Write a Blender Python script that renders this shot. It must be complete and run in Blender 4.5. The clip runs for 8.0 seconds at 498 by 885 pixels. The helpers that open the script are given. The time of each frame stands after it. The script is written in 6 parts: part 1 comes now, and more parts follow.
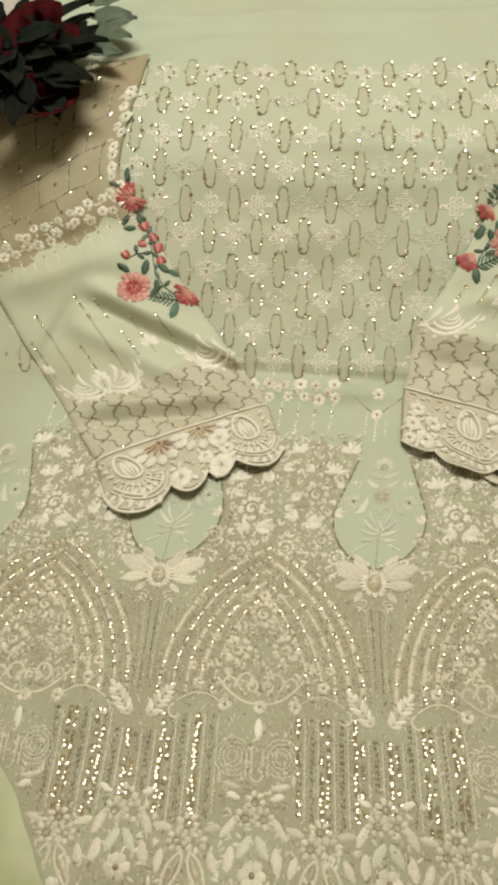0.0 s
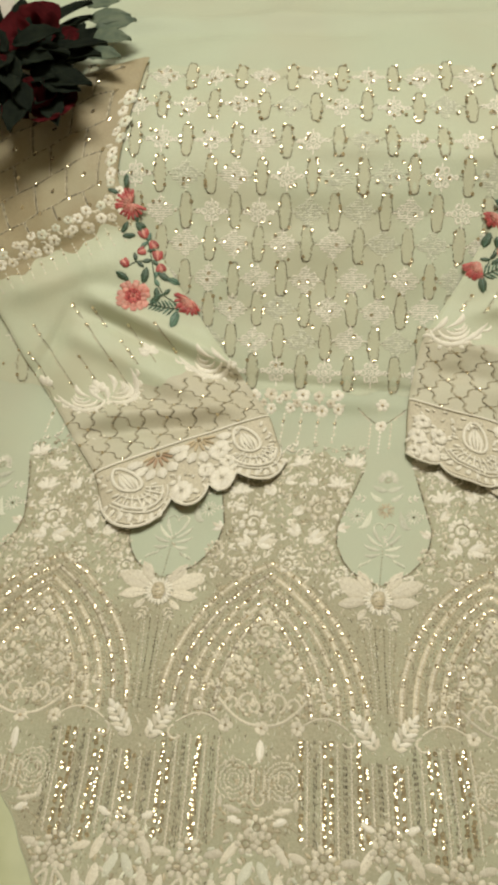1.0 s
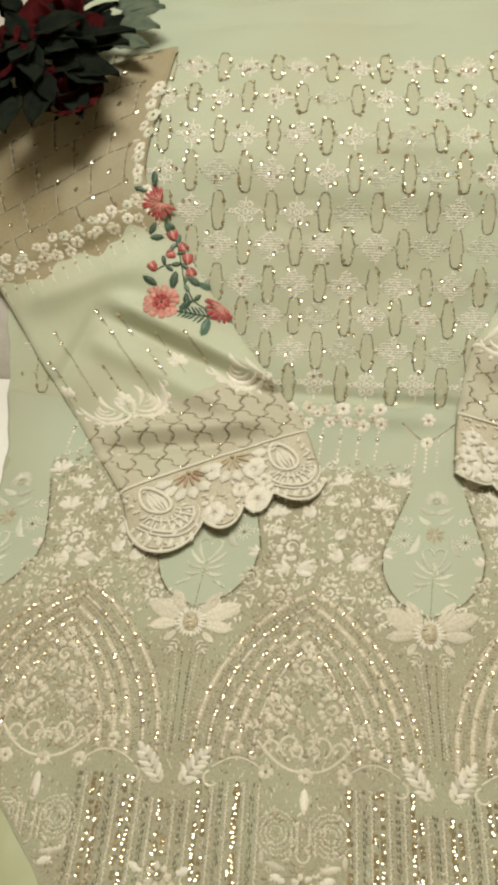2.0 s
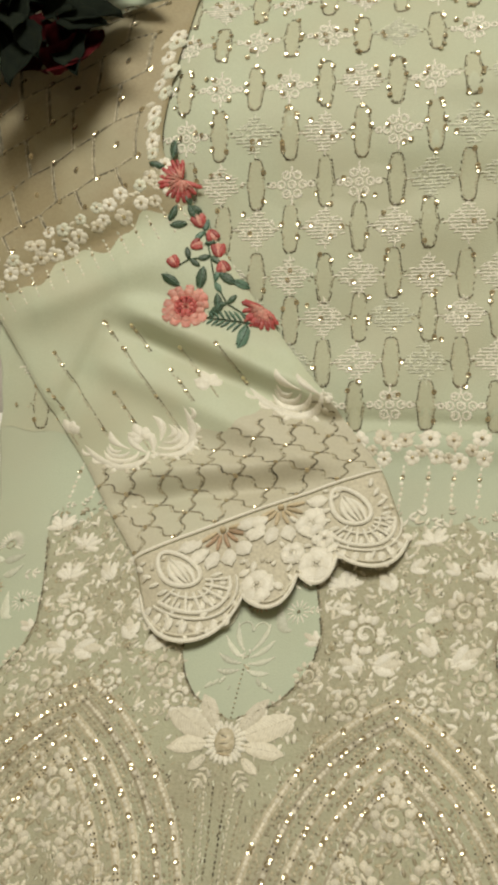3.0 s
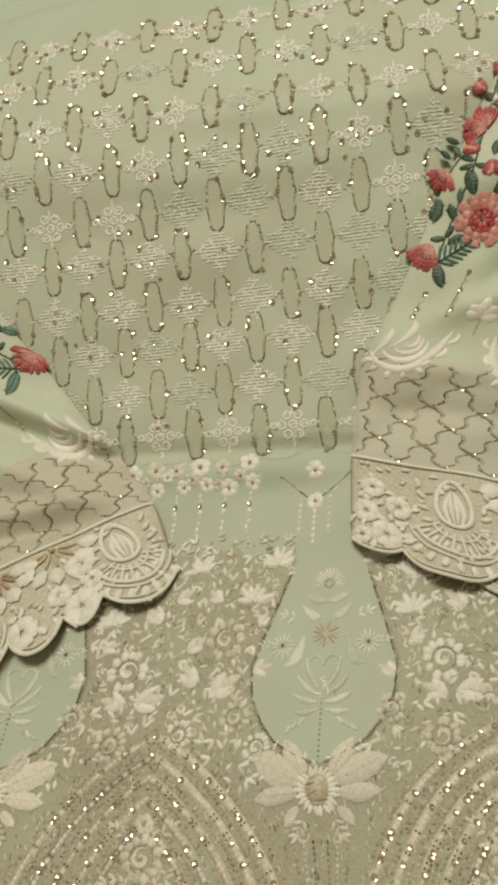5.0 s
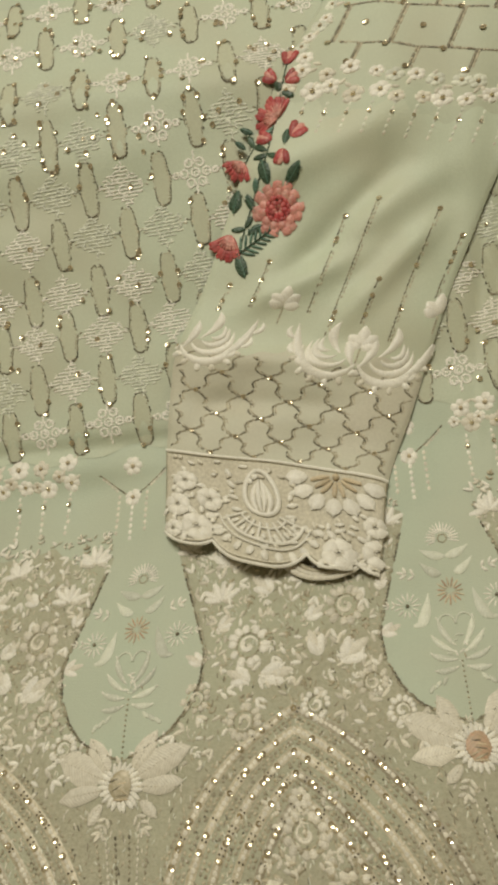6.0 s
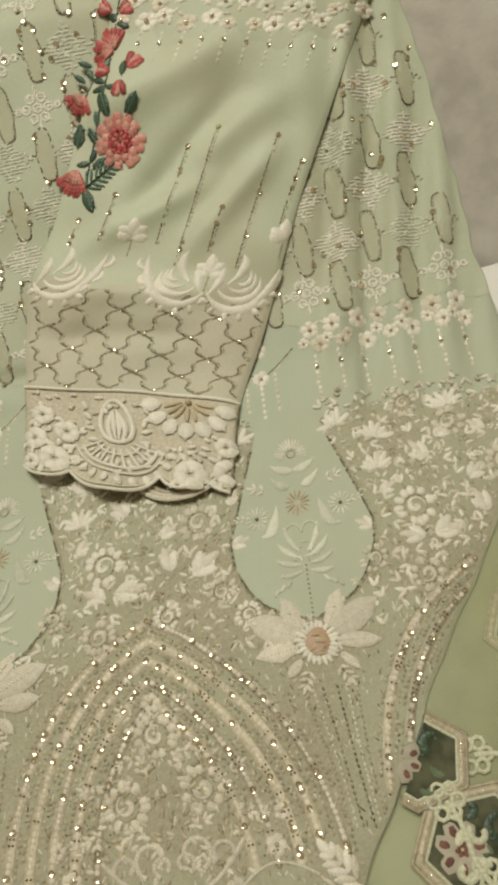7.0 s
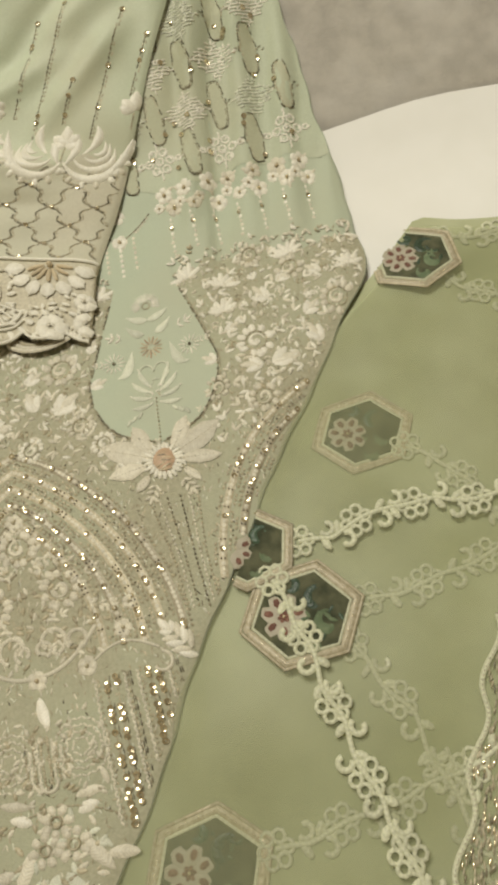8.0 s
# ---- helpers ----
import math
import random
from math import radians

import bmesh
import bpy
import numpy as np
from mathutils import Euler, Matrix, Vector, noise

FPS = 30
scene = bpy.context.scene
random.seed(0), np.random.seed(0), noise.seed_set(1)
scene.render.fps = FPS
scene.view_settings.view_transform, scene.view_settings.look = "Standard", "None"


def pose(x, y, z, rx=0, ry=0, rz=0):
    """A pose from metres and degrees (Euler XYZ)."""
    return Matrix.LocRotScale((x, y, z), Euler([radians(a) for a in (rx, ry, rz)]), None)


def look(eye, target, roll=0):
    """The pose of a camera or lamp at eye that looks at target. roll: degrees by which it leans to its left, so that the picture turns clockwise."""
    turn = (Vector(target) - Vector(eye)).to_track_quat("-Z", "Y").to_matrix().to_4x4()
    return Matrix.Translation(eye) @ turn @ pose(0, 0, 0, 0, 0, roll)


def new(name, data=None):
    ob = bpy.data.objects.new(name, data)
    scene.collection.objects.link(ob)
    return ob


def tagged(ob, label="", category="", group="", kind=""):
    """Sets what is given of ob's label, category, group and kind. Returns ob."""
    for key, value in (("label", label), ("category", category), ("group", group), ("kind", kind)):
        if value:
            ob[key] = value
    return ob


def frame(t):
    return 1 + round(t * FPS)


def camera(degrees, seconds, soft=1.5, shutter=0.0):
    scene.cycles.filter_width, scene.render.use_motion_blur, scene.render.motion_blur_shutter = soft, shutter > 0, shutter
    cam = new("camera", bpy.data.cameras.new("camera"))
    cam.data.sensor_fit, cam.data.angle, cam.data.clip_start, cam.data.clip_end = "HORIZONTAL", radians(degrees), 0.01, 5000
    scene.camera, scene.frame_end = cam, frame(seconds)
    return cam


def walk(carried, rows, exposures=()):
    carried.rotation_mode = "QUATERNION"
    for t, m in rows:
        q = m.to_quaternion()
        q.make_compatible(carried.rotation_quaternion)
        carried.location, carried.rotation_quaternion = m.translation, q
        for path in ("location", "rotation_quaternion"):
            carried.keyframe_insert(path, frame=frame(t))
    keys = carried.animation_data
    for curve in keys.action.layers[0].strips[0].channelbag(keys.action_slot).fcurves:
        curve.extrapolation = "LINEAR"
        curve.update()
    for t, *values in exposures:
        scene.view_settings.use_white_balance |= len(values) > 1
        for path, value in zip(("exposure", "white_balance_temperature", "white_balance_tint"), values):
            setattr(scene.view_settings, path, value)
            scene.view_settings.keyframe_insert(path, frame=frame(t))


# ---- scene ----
cam = camera(37.8, 8.0, soft=3.9)
PATH = [
    (0, (0.015, -0.424, 0.677), (-0.098, 0.544, -1.07), -3.9),
    (0.5, (0.017, -0.413, 0.674), (-0.099, 0.547, -1.076), -4.1),
    (1, (0.013, -0.403, 0.672), (-0.102, 0.557, -1.079), -4.0),
    (1.5, (0.001, -0.394, 0.66), (-0.119, 0.567, -1.089), -4.0),
    (2, (-0.021, -0.365, 0.636), (-0.15, 0.593, -1.115), -4.5),
    (2.2, (-0.037, -0.351, 0.608), (-0.178, 0.613, -1.138), -5.1),
    (3.3, (-0.006, -0.251, 0.469), (-0.375, 0.776, -1.207), -16.6),
    (3.5, (0.003, -0.25, 0.468), (-0.357, 0.796, -1.198), -16.1),
    (4, (0.048, -0.254, 0.463), (-0.293, 0.812, -1.195), -16.7),
    (4.2, (0.065, -0.26, 0.465), (-0.26, 0.82, -1.186), -16.5),
    (5.3, (0.173, -0.249, 0.473), (-0.091, 0.794, -1.214), -18.0),
    (5.5, (0.198, -0.252, 0.469), (-0.035, 0.793, -1.22), -17.2),
    (6, (0.237, -0.254, 0.458), (0.069, 0.773, -1.25), -16.4),
    (6.5, (0.278, -0.274, 0.445), (0.168, 0.736, -1.278), -15.3),
    (7, (0.302, -0.299, 0.441), (0.235, 0.663, -1.311), -15.0),
    (7.5, (0.337, -0.35, 0.421), (0.29, 0.579, -1.349), -15.7),
    (8, (0.366, -0.411, 0.427), (0.339, 0.476, -1.365), -16.1),
]
walk(cam, [(t, look(eye, target, roll)) for t, eye, target, roll in PATH],
     exposures=((0.0, 0.16), (2.2, 0.14), (3.3, -0.01), (6.0, -0.15), (7.0, -0.10), (8.0, 0.05)))

# ---------------------------------------------------------------- light
world = bpy.data.worlds.new("room_light")
scene.world = world
world.use_nodes = True
world.node_tree.nodes["Background"].inputs[0].default_value = (1.0, 0.96, 0.88, 1)
world.node_tree.nodes["Background"].inputs[1].default_value = 0.34


def area_lamp(name, at, target, sx, sy, watts, colour):
    d = bpy.data.lights.new(name, "AREA")
    d.shape, d.size, d.size_y, d.energy, d.color = "RECTANGLE", sx, sy, watts, colour
    ob = new(name, d)
    ob.matrix_world = look(at, target)
    return ob


area_lamp("ceiling_lamp_light", (0.05, 0.40, 2.38), (0.05, 0.0, 0.0), 0.9, 0.6, 43.5, (0.985, 0.95, 0.835))
scene.view_settings.exposure = 0.0

# ---------------------------------------------------------------- materials
def material(name, colour, rough=0.7, metal=0.0, second=None, scale=300.0, amount=0.5, bump=0.0, bump_scale=900.0,
             island=0.0, rand=0.0, sheen=0.0, stain=None, stain_scale=9.0, stain_amount=0.4, weave=0.0, alpha=1.0, gloss=0.5, thread=0.0):
    m = bpy.data.materials.new(name)
    m.use_nodes = True
    nt = m.node_tree
    b = nt.nodes["Principled BSDF"]
    b.inputs["Roughness"].default_value = rough
    b.inputs["Metallic"].default_value = metal
    b.inputs["Specular IOR Level"].default_value = gloss
    if sheen:
        b.inputs["Sheen Weight"].default_value = sheen
    geo = nt.nodes.new("ShaderNodeNewGeometry")

    def noise_node(s, detail=3.0):
        n = nt.nodes.new("ShaderNodeTexNoise")
        n.inputs["Scale"].default_value, n.inputs["Detail"].default_value = s, detail
        nt.links.new(geo.outputs["Position"], n.inputs["Vector"])
        return n.outputs["Fac"]

    def mix(fac, a, c, mode="MIX"):
        n = nt.nodes.new("ShaderNodeMix")
        n.data_type, n.blend_type = "RGBA", mode
        if isinstance(fac, float):
            n.inputs["Factor"].default_value = fac
        else:
            nt.links.new(fac, n.inputs["Factor"])
        for k, v in ((6, a), (7, c)):
            if isinstance(v, tuple):
                n.inputs[k].default_value = (*v, 1)
            else:
                nt.links.new(v, n.inputs[k])
        return n.outputs[2]

    def ramp(src, lo, hi, top):
        n = nt.nodes.new("ShaderNodeMapRange")
        n.inputs[1].default_value, n.inputs[2].default_value = lo, hi
        n.inputs[3].default_value, n.inputs[4].default_value = 0.0, top
        nt.links.new(src, n.inputs[0])
        return n.outputs[0]

    second = second or tuple(c * 0.7 for c in colour)
    col = mix(ramp(noise_node(scale), 0.35, 0.65, amount), colour, second)
    if stain:
        col = mix(ramp(noise_node(stain_scale), 0.42, 0.66, stain_amount), col, stain)
    if island:
        n = nt.nodes.new("ShaderNodeMapRange")
        n.inputs[3].default_value, n.inputs[4].default_value = 1.0 - island, 1.0
        nt.links.new(geo.outputs["Random Per Island"], n.inputs[0])
        col = mix(1.0, col, n.outputs[0], "MULTIPLY")
    if rand:
        info = nt.nodes.new("ShaderNodeObjectInfo")
        n = nt.nodes.new("ShaderNodeMapRange")
        n.inputs[3].default_value, n.inputs[4].default_value = 1.0 - rand, 1.0
        nt.links.new(info.outputs["Random"], n.inputs[0])
        col = mix(1.0, col, n.outputs[0], "MULTIPLY")
    twist = None
    if thread:
        # satin threads: fine ridges that slant away from the middle of each stitched shape
        at = nt.nodes.new("ShaderNodeAttribute")
        at.attribute_name = "thread"
        sep = nt.nodes.new("ShaderNodeSeparateXYZ")
        nt.links.new(at.outputs["Vector"], sep.inputs[0])

        def calc(op, a, c):
            n = nt.nodes.new("ShaderNodeMath")
            n.operation = op
            for k, v in ((0, a), (1, c)):
                if isinstance(v, float):
                    n.inputs[k].default_value = v
                else:
                    nt.links.new(v, n.inputs[k])
            return n.outputs[0]

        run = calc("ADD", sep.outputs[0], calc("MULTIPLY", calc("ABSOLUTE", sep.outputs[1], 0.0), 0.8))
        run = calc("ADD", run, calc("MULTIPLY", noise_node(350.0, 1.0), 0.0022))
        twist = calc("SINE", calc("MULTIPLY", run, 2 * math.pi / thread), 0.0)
        # shade between the threads put into the colour: grooves drop to 0.88
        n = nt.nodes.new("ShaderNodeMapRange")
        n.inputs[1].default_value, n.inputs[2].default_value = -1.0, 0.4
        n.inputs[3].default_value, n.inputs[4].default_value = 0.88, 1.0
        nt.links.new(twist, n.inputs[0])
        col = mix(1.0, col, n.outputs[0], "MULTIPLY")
    nt.links.new(col, b.inputs["Base Color"])
    if twist is not None:
        bn = nt.nodes.new("ShaderNodeBump")
        bn.inputs["Strength"].default_value, bn.inputs["Distance"].default_value = 0.35, 0.00018
        nt.links.new(twist, bn.inputs["Height"])
        nt.links.new(bn.outputs["Normal"], b.inputs["Normal"])
    elif bump or weave:
        bn = nt.nodes.new("ShaderNodeBump")
        bn.inputs["Strength"].default_value, bn.inputs["Distance"].default_value = bump or weave, 0.0006
        if weave:
            nt.links.new(noise_node(1100.0, 1.0), bn.inputs["Height"])
        else:
            nt.links.new(noise_node(bump_scale, 2.0), bn.inputs["Height"])
        nt.links.new(bn.outputs["Normal"], b.inputs["Normal"])
    if alpha < 1.0:
        b.inputs["Alpha"].default_value = alpha
    return m


M = {
    "cloth": material("sage_georgette", (0.485, 0.54, 0.40), 0.62, second=(0.43, 0.48, 0.35), scale=700, amount=0.4, sheen=0.25,
                      stain=(0.475, 0.49, 0.36), stain_scale=8, stain_amount=0.7, weave=0.35),
    "yoke": material("lined_sage_georgette", (0.52, 0.56, 0.41), 0.62, second=(0.455, 0.49, 0.345), scale=600, amount=0.45, sheen=0.25,
                     stain=(0.49, 0.475, 0.335), stain_scale=9, stain_amount=0.65, weave=0.35),
    "sleeve": material("sage_sleeve_georgette", (0.57, 0.615, 0.455), 0.6, second=(0.50, 0.54, 0.385), scale=600, amount=0.4, sheen=0.25,
                       stain=(0.53, 0.515, 0.365), stain_scale=11, stain_amount=0.7, weave=0.35),
    "ground": material("beige_net_ground", (0.45, 0.425, 0.30), 0.75, second=(0.35, 0.33, 0.225), scale=420, amount=0.8,
                       stain=(0.45, 0.465, 0.325), stain_scale=16, stain_amount=0.7, bump=0.9, bump_scale=700),
    "net": material("beige_sleeve_net", (0.575, 0.54, 0.41), 0.6, second=(0.50, 0.465, 0.345), scale=500, amount=0.5, sheen=0.2,
                    stain=(0.56, 0.565, 0.425), stain_scale=14, stain_amount=0.6, weave=0.35),
    # brown net, its colour also darkened for the rose bunch's shade
    "shaded_brown_net": material("shaded_brown_sleeve_net", (0.365, 0.305, 0.18), 0.6, second=(0.29, 0.235, 0.135), scale=500, amount=0.5, sheen=0.2,
                          stain=(0.43, 0.40, 0.265), stain_scale=18, stain_amount=0.6, weave=0.35),
    "fill": material("fawn_loop_filling", (0.505, 0.515, 0.365), 0.7, second=(0.46, 0.455, 0.315), scale=600, amount=0.6, weave=0.3),
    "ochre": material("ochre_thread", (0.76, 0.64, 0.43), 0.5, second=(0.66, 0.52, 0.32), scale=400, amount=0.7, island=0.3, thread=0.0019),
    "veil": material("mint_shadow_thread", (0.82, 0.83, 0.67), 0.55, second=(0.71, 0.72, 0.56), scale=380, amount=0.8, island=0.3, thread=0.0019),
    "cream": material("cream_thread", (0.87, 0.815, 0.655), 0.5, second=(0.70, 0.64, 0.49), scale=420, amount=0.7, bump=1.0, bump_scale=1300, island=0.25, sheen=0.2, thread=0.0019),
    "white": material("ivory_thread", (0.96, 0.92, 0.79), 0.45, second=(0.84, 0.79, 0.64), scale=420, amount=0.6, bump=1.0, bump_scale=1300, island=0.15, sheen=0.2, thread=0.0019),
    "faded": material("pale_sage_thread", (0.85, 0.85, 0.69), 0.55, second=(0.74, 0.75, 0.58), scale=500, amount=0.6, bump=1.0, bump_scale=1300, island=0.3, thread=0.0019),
    "mesh": material("lace_net", (0.66, 0.61, 0.47), 0.7, second=(0.50, 0.455, 0.335), scale=500, amount=0.8, bump=0.8, bump_scale=800),
    "tilla": material("gold_tilla", (0.52, 0.47, 0.325), 0.4, 0.35, second=(0.20, 0.17, 0.105), scale=140, amount=0.95, island=0.65),
    "tan": material("tan_chain_thread", (0.64, 0.57, 0.41), 0.5, 0.1, second=(0.42, 0.36, 0.22), scale=420, amount=0.8, island=0.4),
    "sequin": material("gold_sequin", (0.95, 0.84, 0.60), 0.20, 0.85, second=(0.88, 0.74, 0.46), scale=200, amount=0.5, island=0.3),
    "bead": material("dark_bead", (0.11, 0.095, 0.06), 0.3, 0.4, second=(0.24, 0.20, 0.13), scale=300, amount=0.8, island=0.4),
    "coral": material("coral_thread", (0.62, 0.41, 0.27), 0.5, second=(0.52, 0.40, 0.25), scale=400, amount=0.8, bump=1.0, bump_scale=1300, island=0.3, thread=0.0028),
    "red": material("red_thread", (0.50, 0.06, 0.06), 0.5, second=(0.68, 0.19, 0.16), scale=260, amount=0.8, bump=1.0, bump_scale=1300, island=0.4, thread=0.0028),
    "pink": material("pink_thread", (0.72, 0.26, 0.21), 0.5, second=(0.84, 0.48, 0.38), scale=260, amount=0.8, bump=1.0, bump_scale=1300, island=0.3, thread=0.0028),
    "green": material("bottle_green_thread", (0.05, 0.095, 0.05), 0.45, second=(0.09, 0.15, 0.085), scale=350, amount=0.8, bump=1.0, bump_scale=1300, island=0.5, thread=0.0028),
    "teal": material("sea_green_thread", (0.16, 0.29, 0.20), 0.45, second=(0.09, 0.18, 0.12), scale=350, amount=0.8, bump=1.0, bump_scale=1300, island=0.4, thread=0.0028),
    "sheet": material("white_bed_sheet", (0.90, 0.885, 0.83), 0.7, second=(0.86, 0.845, 0.78), scale=40, amount=0.5, stain=(0.84, 0.81, 0.74), stain_scale=4,
                      stain_amount=0.5, weave=0.15),
    "back": material("grey_beige_upholstery", (0.50, 0.465, 0.40), 0.9, second=(0.38, 0.35, 0.30), scale=55, amount=0.8, stain=(0.62, 0.59, 0.53), stain_scale=10,
                     stain_amount=0.8, bump=0.8, bump_scale=300, sheen=0.3),
    "organza": material("green_organza", (0.395, 0.415, 0.22), 0.5, second=(0.315, 0.335, 0.17), scale=40, amount=0.6, stain=(0.50, 0.52, 0.32), stain_scale=11,
                        stain_amount=1.0, sheen=0.2, weave=0.2),
    "organza_top": material("sheer_green_organza", (0.41, 0.425, 0.235), 0.5, second=(0.34, 0.355, 0.19), scale=40, amount=0.4, stain=(0.46, 0.49, 0.26),
                            stain_scale=12, stain_amount=0.7, sheen=0.2, weave=0.2, alpha=0.31),
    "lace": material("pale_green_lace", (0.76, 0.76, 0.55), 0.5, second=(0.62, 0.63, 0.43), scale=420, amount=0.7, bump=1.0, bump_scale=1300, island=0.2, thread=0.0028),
    "patch": material("smoky_patch_net", (0.055, 0.062, 0.038), 0.85, second=(0.15, 0.15, 0.09), scale=90, amount=0.8, bump=0.5, gloss=0.1),
    "moss": material("moss_thread", (0.15, 0.20, 0.11), 0.7, second=(0.22, 0.27, 0.16), scale=200, amount=0.8, island=0.3, gloss=0.2),
    "petal": material("dark_red_petal", (0.10, 0.010, 0.013), 0.8, second=(0.17, 0.02, 0.022), scale=80, amount=0.7, rand=0.4, gloss=0.1),
    "leaf": material("dark_green_leaf", (0.009, 0.013, 0.009), 0.85, second=(0.018, 0.024, 0.015), scale=90, amount=0.7, rand=0.4, gloss=0.08),
    "pale_leaf": material("grey_green_leaf", (0.07, 0.10, 0.065), 0.7, second=(0.13, 0.16, 0.10), scale=90, amount=0.7),
    "maroon": material("maroon_thread", (0.19, 0.085, 0.06), 0.8, second=(0.27, 0.14, 0.10), scale=300, amount=0.8, bump=0.8, island=0.3),
    "blossom": material("pale_blossom", (0.46, 0.42, 0.32), 0.6, second=(0.35, 0.31, 0.23), scale=120, amount=0.6),
    "wall": material("cream_wall_paint", (0.74, 0.68, 0.56), 0.85, second=(0.70, 0.64, 0.52), scale=6, amount=0.5),
    "floor": material("grey_floor_tile", (0.36, 0.34, 0.30), 0.4, second=(0.30, 0.28, 0.25), scale=5, amount=0.7),
}

# ---------------------------------------------------------------- the lie of the cloth
# height of the daybed along y: a flat seat, then the slope of the back cushion
KNOTS = ((-0.2, 0.0), (-0.05, 0.0), (0.0, 0.004), (0.06, 0.030), (0.11, 0.056), (0.15, 0.083), (0.19, 0.111), (0.22, 0.130),
         (0.25, 0.142), (0.30, 0.154), (0.36, 0.160), (0.45, 0.163), (1.2, 0.163))
YY = np.linspace(-1.0, 1.2, 2201)
ZZ = np.interp(YY, [k[0] for k in KNOTS], [k[1] for k in KNOTS])
_k = np.exp(-np.linspace(-2.5, 2.5, 61) ** 2 / 2)
ZZ = np.convolve(np.pad(ZZ, 30, mode="edge"), _k / _k.sum(), mode="valid")
SS = np.concatenate([[0], np.cumsum(np.hypot(np.diff(YY), np.diff(ZZ)))])
SS -= np.interp(0, YY, SS)
SLOPE = np.gradient(ZZ, YY)


def lerp_knots(v, ks):
    return np.interp(v, [k[0] for k in ks], [k[1] for k in ks])


def smooth_table(ks, lo, hi, soft):
    t = np.linspace(lo, hi, 1201)
    f = lerp_knots(t, ks)
    n = max(1, int(soft / (hi - lo) * 1200))
    k = np.hanning(2 * n + 3)[1:-1]
    f = np.convolve(np.pad(f, n, mode="edge"), k / k.sum(), mode="valid")
    return lambda v: np.interp(v, t, f)


def ridge(x, s, p, q, width, height, fade=0.02):
    """A rounded fold (or, with a negative height, a furrow) from p to q."""
    dx, ds = q[0] - p[0], q[1] - p[1]
    L = math.hypot(dx, ds)
    a = ((x - p[0]) * dx + (s - p[1]) * ds) / L
    d = ((x - p[0]) * ds - (s - p[1]) * dx) / L
    e = np.clip(np.minimum(a, L - a) / fade, -1, 1)
    return height * np.exp(-(d / width) ** 2) * np.clip(0.5 + 0.5 * e, 0, 1)


EDGE_R = smooth_table(((-0.6, 0.10), (-0.5, 0.185), (-0.426, 0.24), (-0.39, 0.268), (-0.336, 0.294), (-0.295, 0.325), (-0.244, 0.357), (-0.201, 0.39),
                       (-0.142, 0.433), (-0.095, 0.472), (-0.02, 0.477), (0.05, 0.472), (0.14, 0.466), (0.25, 0.452), (0.4, 0.44), (0.7, 0.42)), -0.6, 0.7, 0.015)
EDGE_L = smooth_table(((-0.6, -0.10), (-0.46, -0.170), (-0.40, -0.205), (-0.35, -0.245), (-0.29, -0.280), (-0.2, -0.302), (-0.1, -0.306), (-0.033, -0.311), (0.02, -0.317),
                       (0.076, -0.321), (0.2, -0.330), (0.7, -0.35)), -0.6, 0.7, 0.02)


def wobbly(edge, side):
    return lambda s: edge(s) + side * (0.0010 * np.sin(s * 71 + 1.0) + 0.0007 * np.sin(s * 173 + 2.0 * side))


EDGE_R, EDGE_L = wobbly(EDGE_R, 1), wobbly(EDGE_L, -1)


def crumple(x, s):
    """Soft waves of the dress lying on the daybed."""
    w = 0.0018 * np.sin(17 * x + 9 * s + 0.6) * np.sin(23 * s - 6 * x) + 0.0009 * np.sin(61 * x - 37 * s) * np.sin(43 * s + 19 * x)
    w = w + ridge(x, s, (-0.06, 0.034), (0.15, 0.026), 0.006, -0.0035)
    w = w + ridge(x, s, (-0.03, 0.014), (0.14, 0.008), 0.009, 0.0025)
    w = w + ridge(x, s, (0.02, 0.285), (0.30, 0.27), 0.016, 0.0055)
    w = w + ridge(x, s, (-0.10, 0.205), (0.16, 0.215), 0.02, -0.0045)
    w = w + ridge(x, s, (-0.2, 0.465), (0.3, 0.485), 0.010, 0.004)
    w = w + ridge(x, s, (-0.2, 0.445), (0.1, 0.45), 0.010, -0.003)
    for fx, fs, ph, am in ((52, 31, 0.3, 0.0007), (-38, 66, 1.7, 0.0006), (83, -24, 2.9, 0.0004), (15, 108, 0.9, 0.0004), (24, -47, 4.1, 0.0010)):
        w = w + am * np.sin(fx * x + fs * s + ph + 1.3 * np.sin(9 * x - 7 * s + ph))
    g = 1 / (1 + np.exp(-(x - 0.365) / 0.012))
    w = w + g * 0.0042 * np.sin((x - 0.18 * s) * 190) * np.exp(-((s - 0.09) / 0.13) ** 2)
    w = w + ridge(x, s, (0.372, -0.05), (0.436, 0.25), 0.006, -0.006) + ridge(x, s, (0.356, -0.02), (0.415, 0.25), 0.007, 0.006)
    return w


def drape(x, s, h):
    """The point at x across and s along the cloth, h above the daybed."""
    y = np.interp(s, SS, YY)
    sl = np.interp(y, YY, SLOPE)
    n = np.sqrt(1 + sl * sl)
    return np.stack([x + 0 * y, y - sl * h / n, np.interp(y, YY, ZZ) + h / n], axis=-1)


def dress(X):
    X = np.asarray(X, float)
    x, s, h = X[..., 0], X[..., 1], X[..., 2]
    edge = np.minimum(x - EDGE_L(s), EDGE_R(s) - x)
    over = 0.0014 / (1 + np.exp((s + 0.085) / 0.008))
    base = 0.0015 + over + 0.0042 * (1 - np.exp(-np.clip(edge, 0, 1) / 0.014))
    return drape(x, s, np.maximum(base + crumple(x, s), 0.0014 + over) + h)


def on_dress(x, s, room=0.004):
    return EDGE_L(s) + room < x < EDGE_R(s) - room


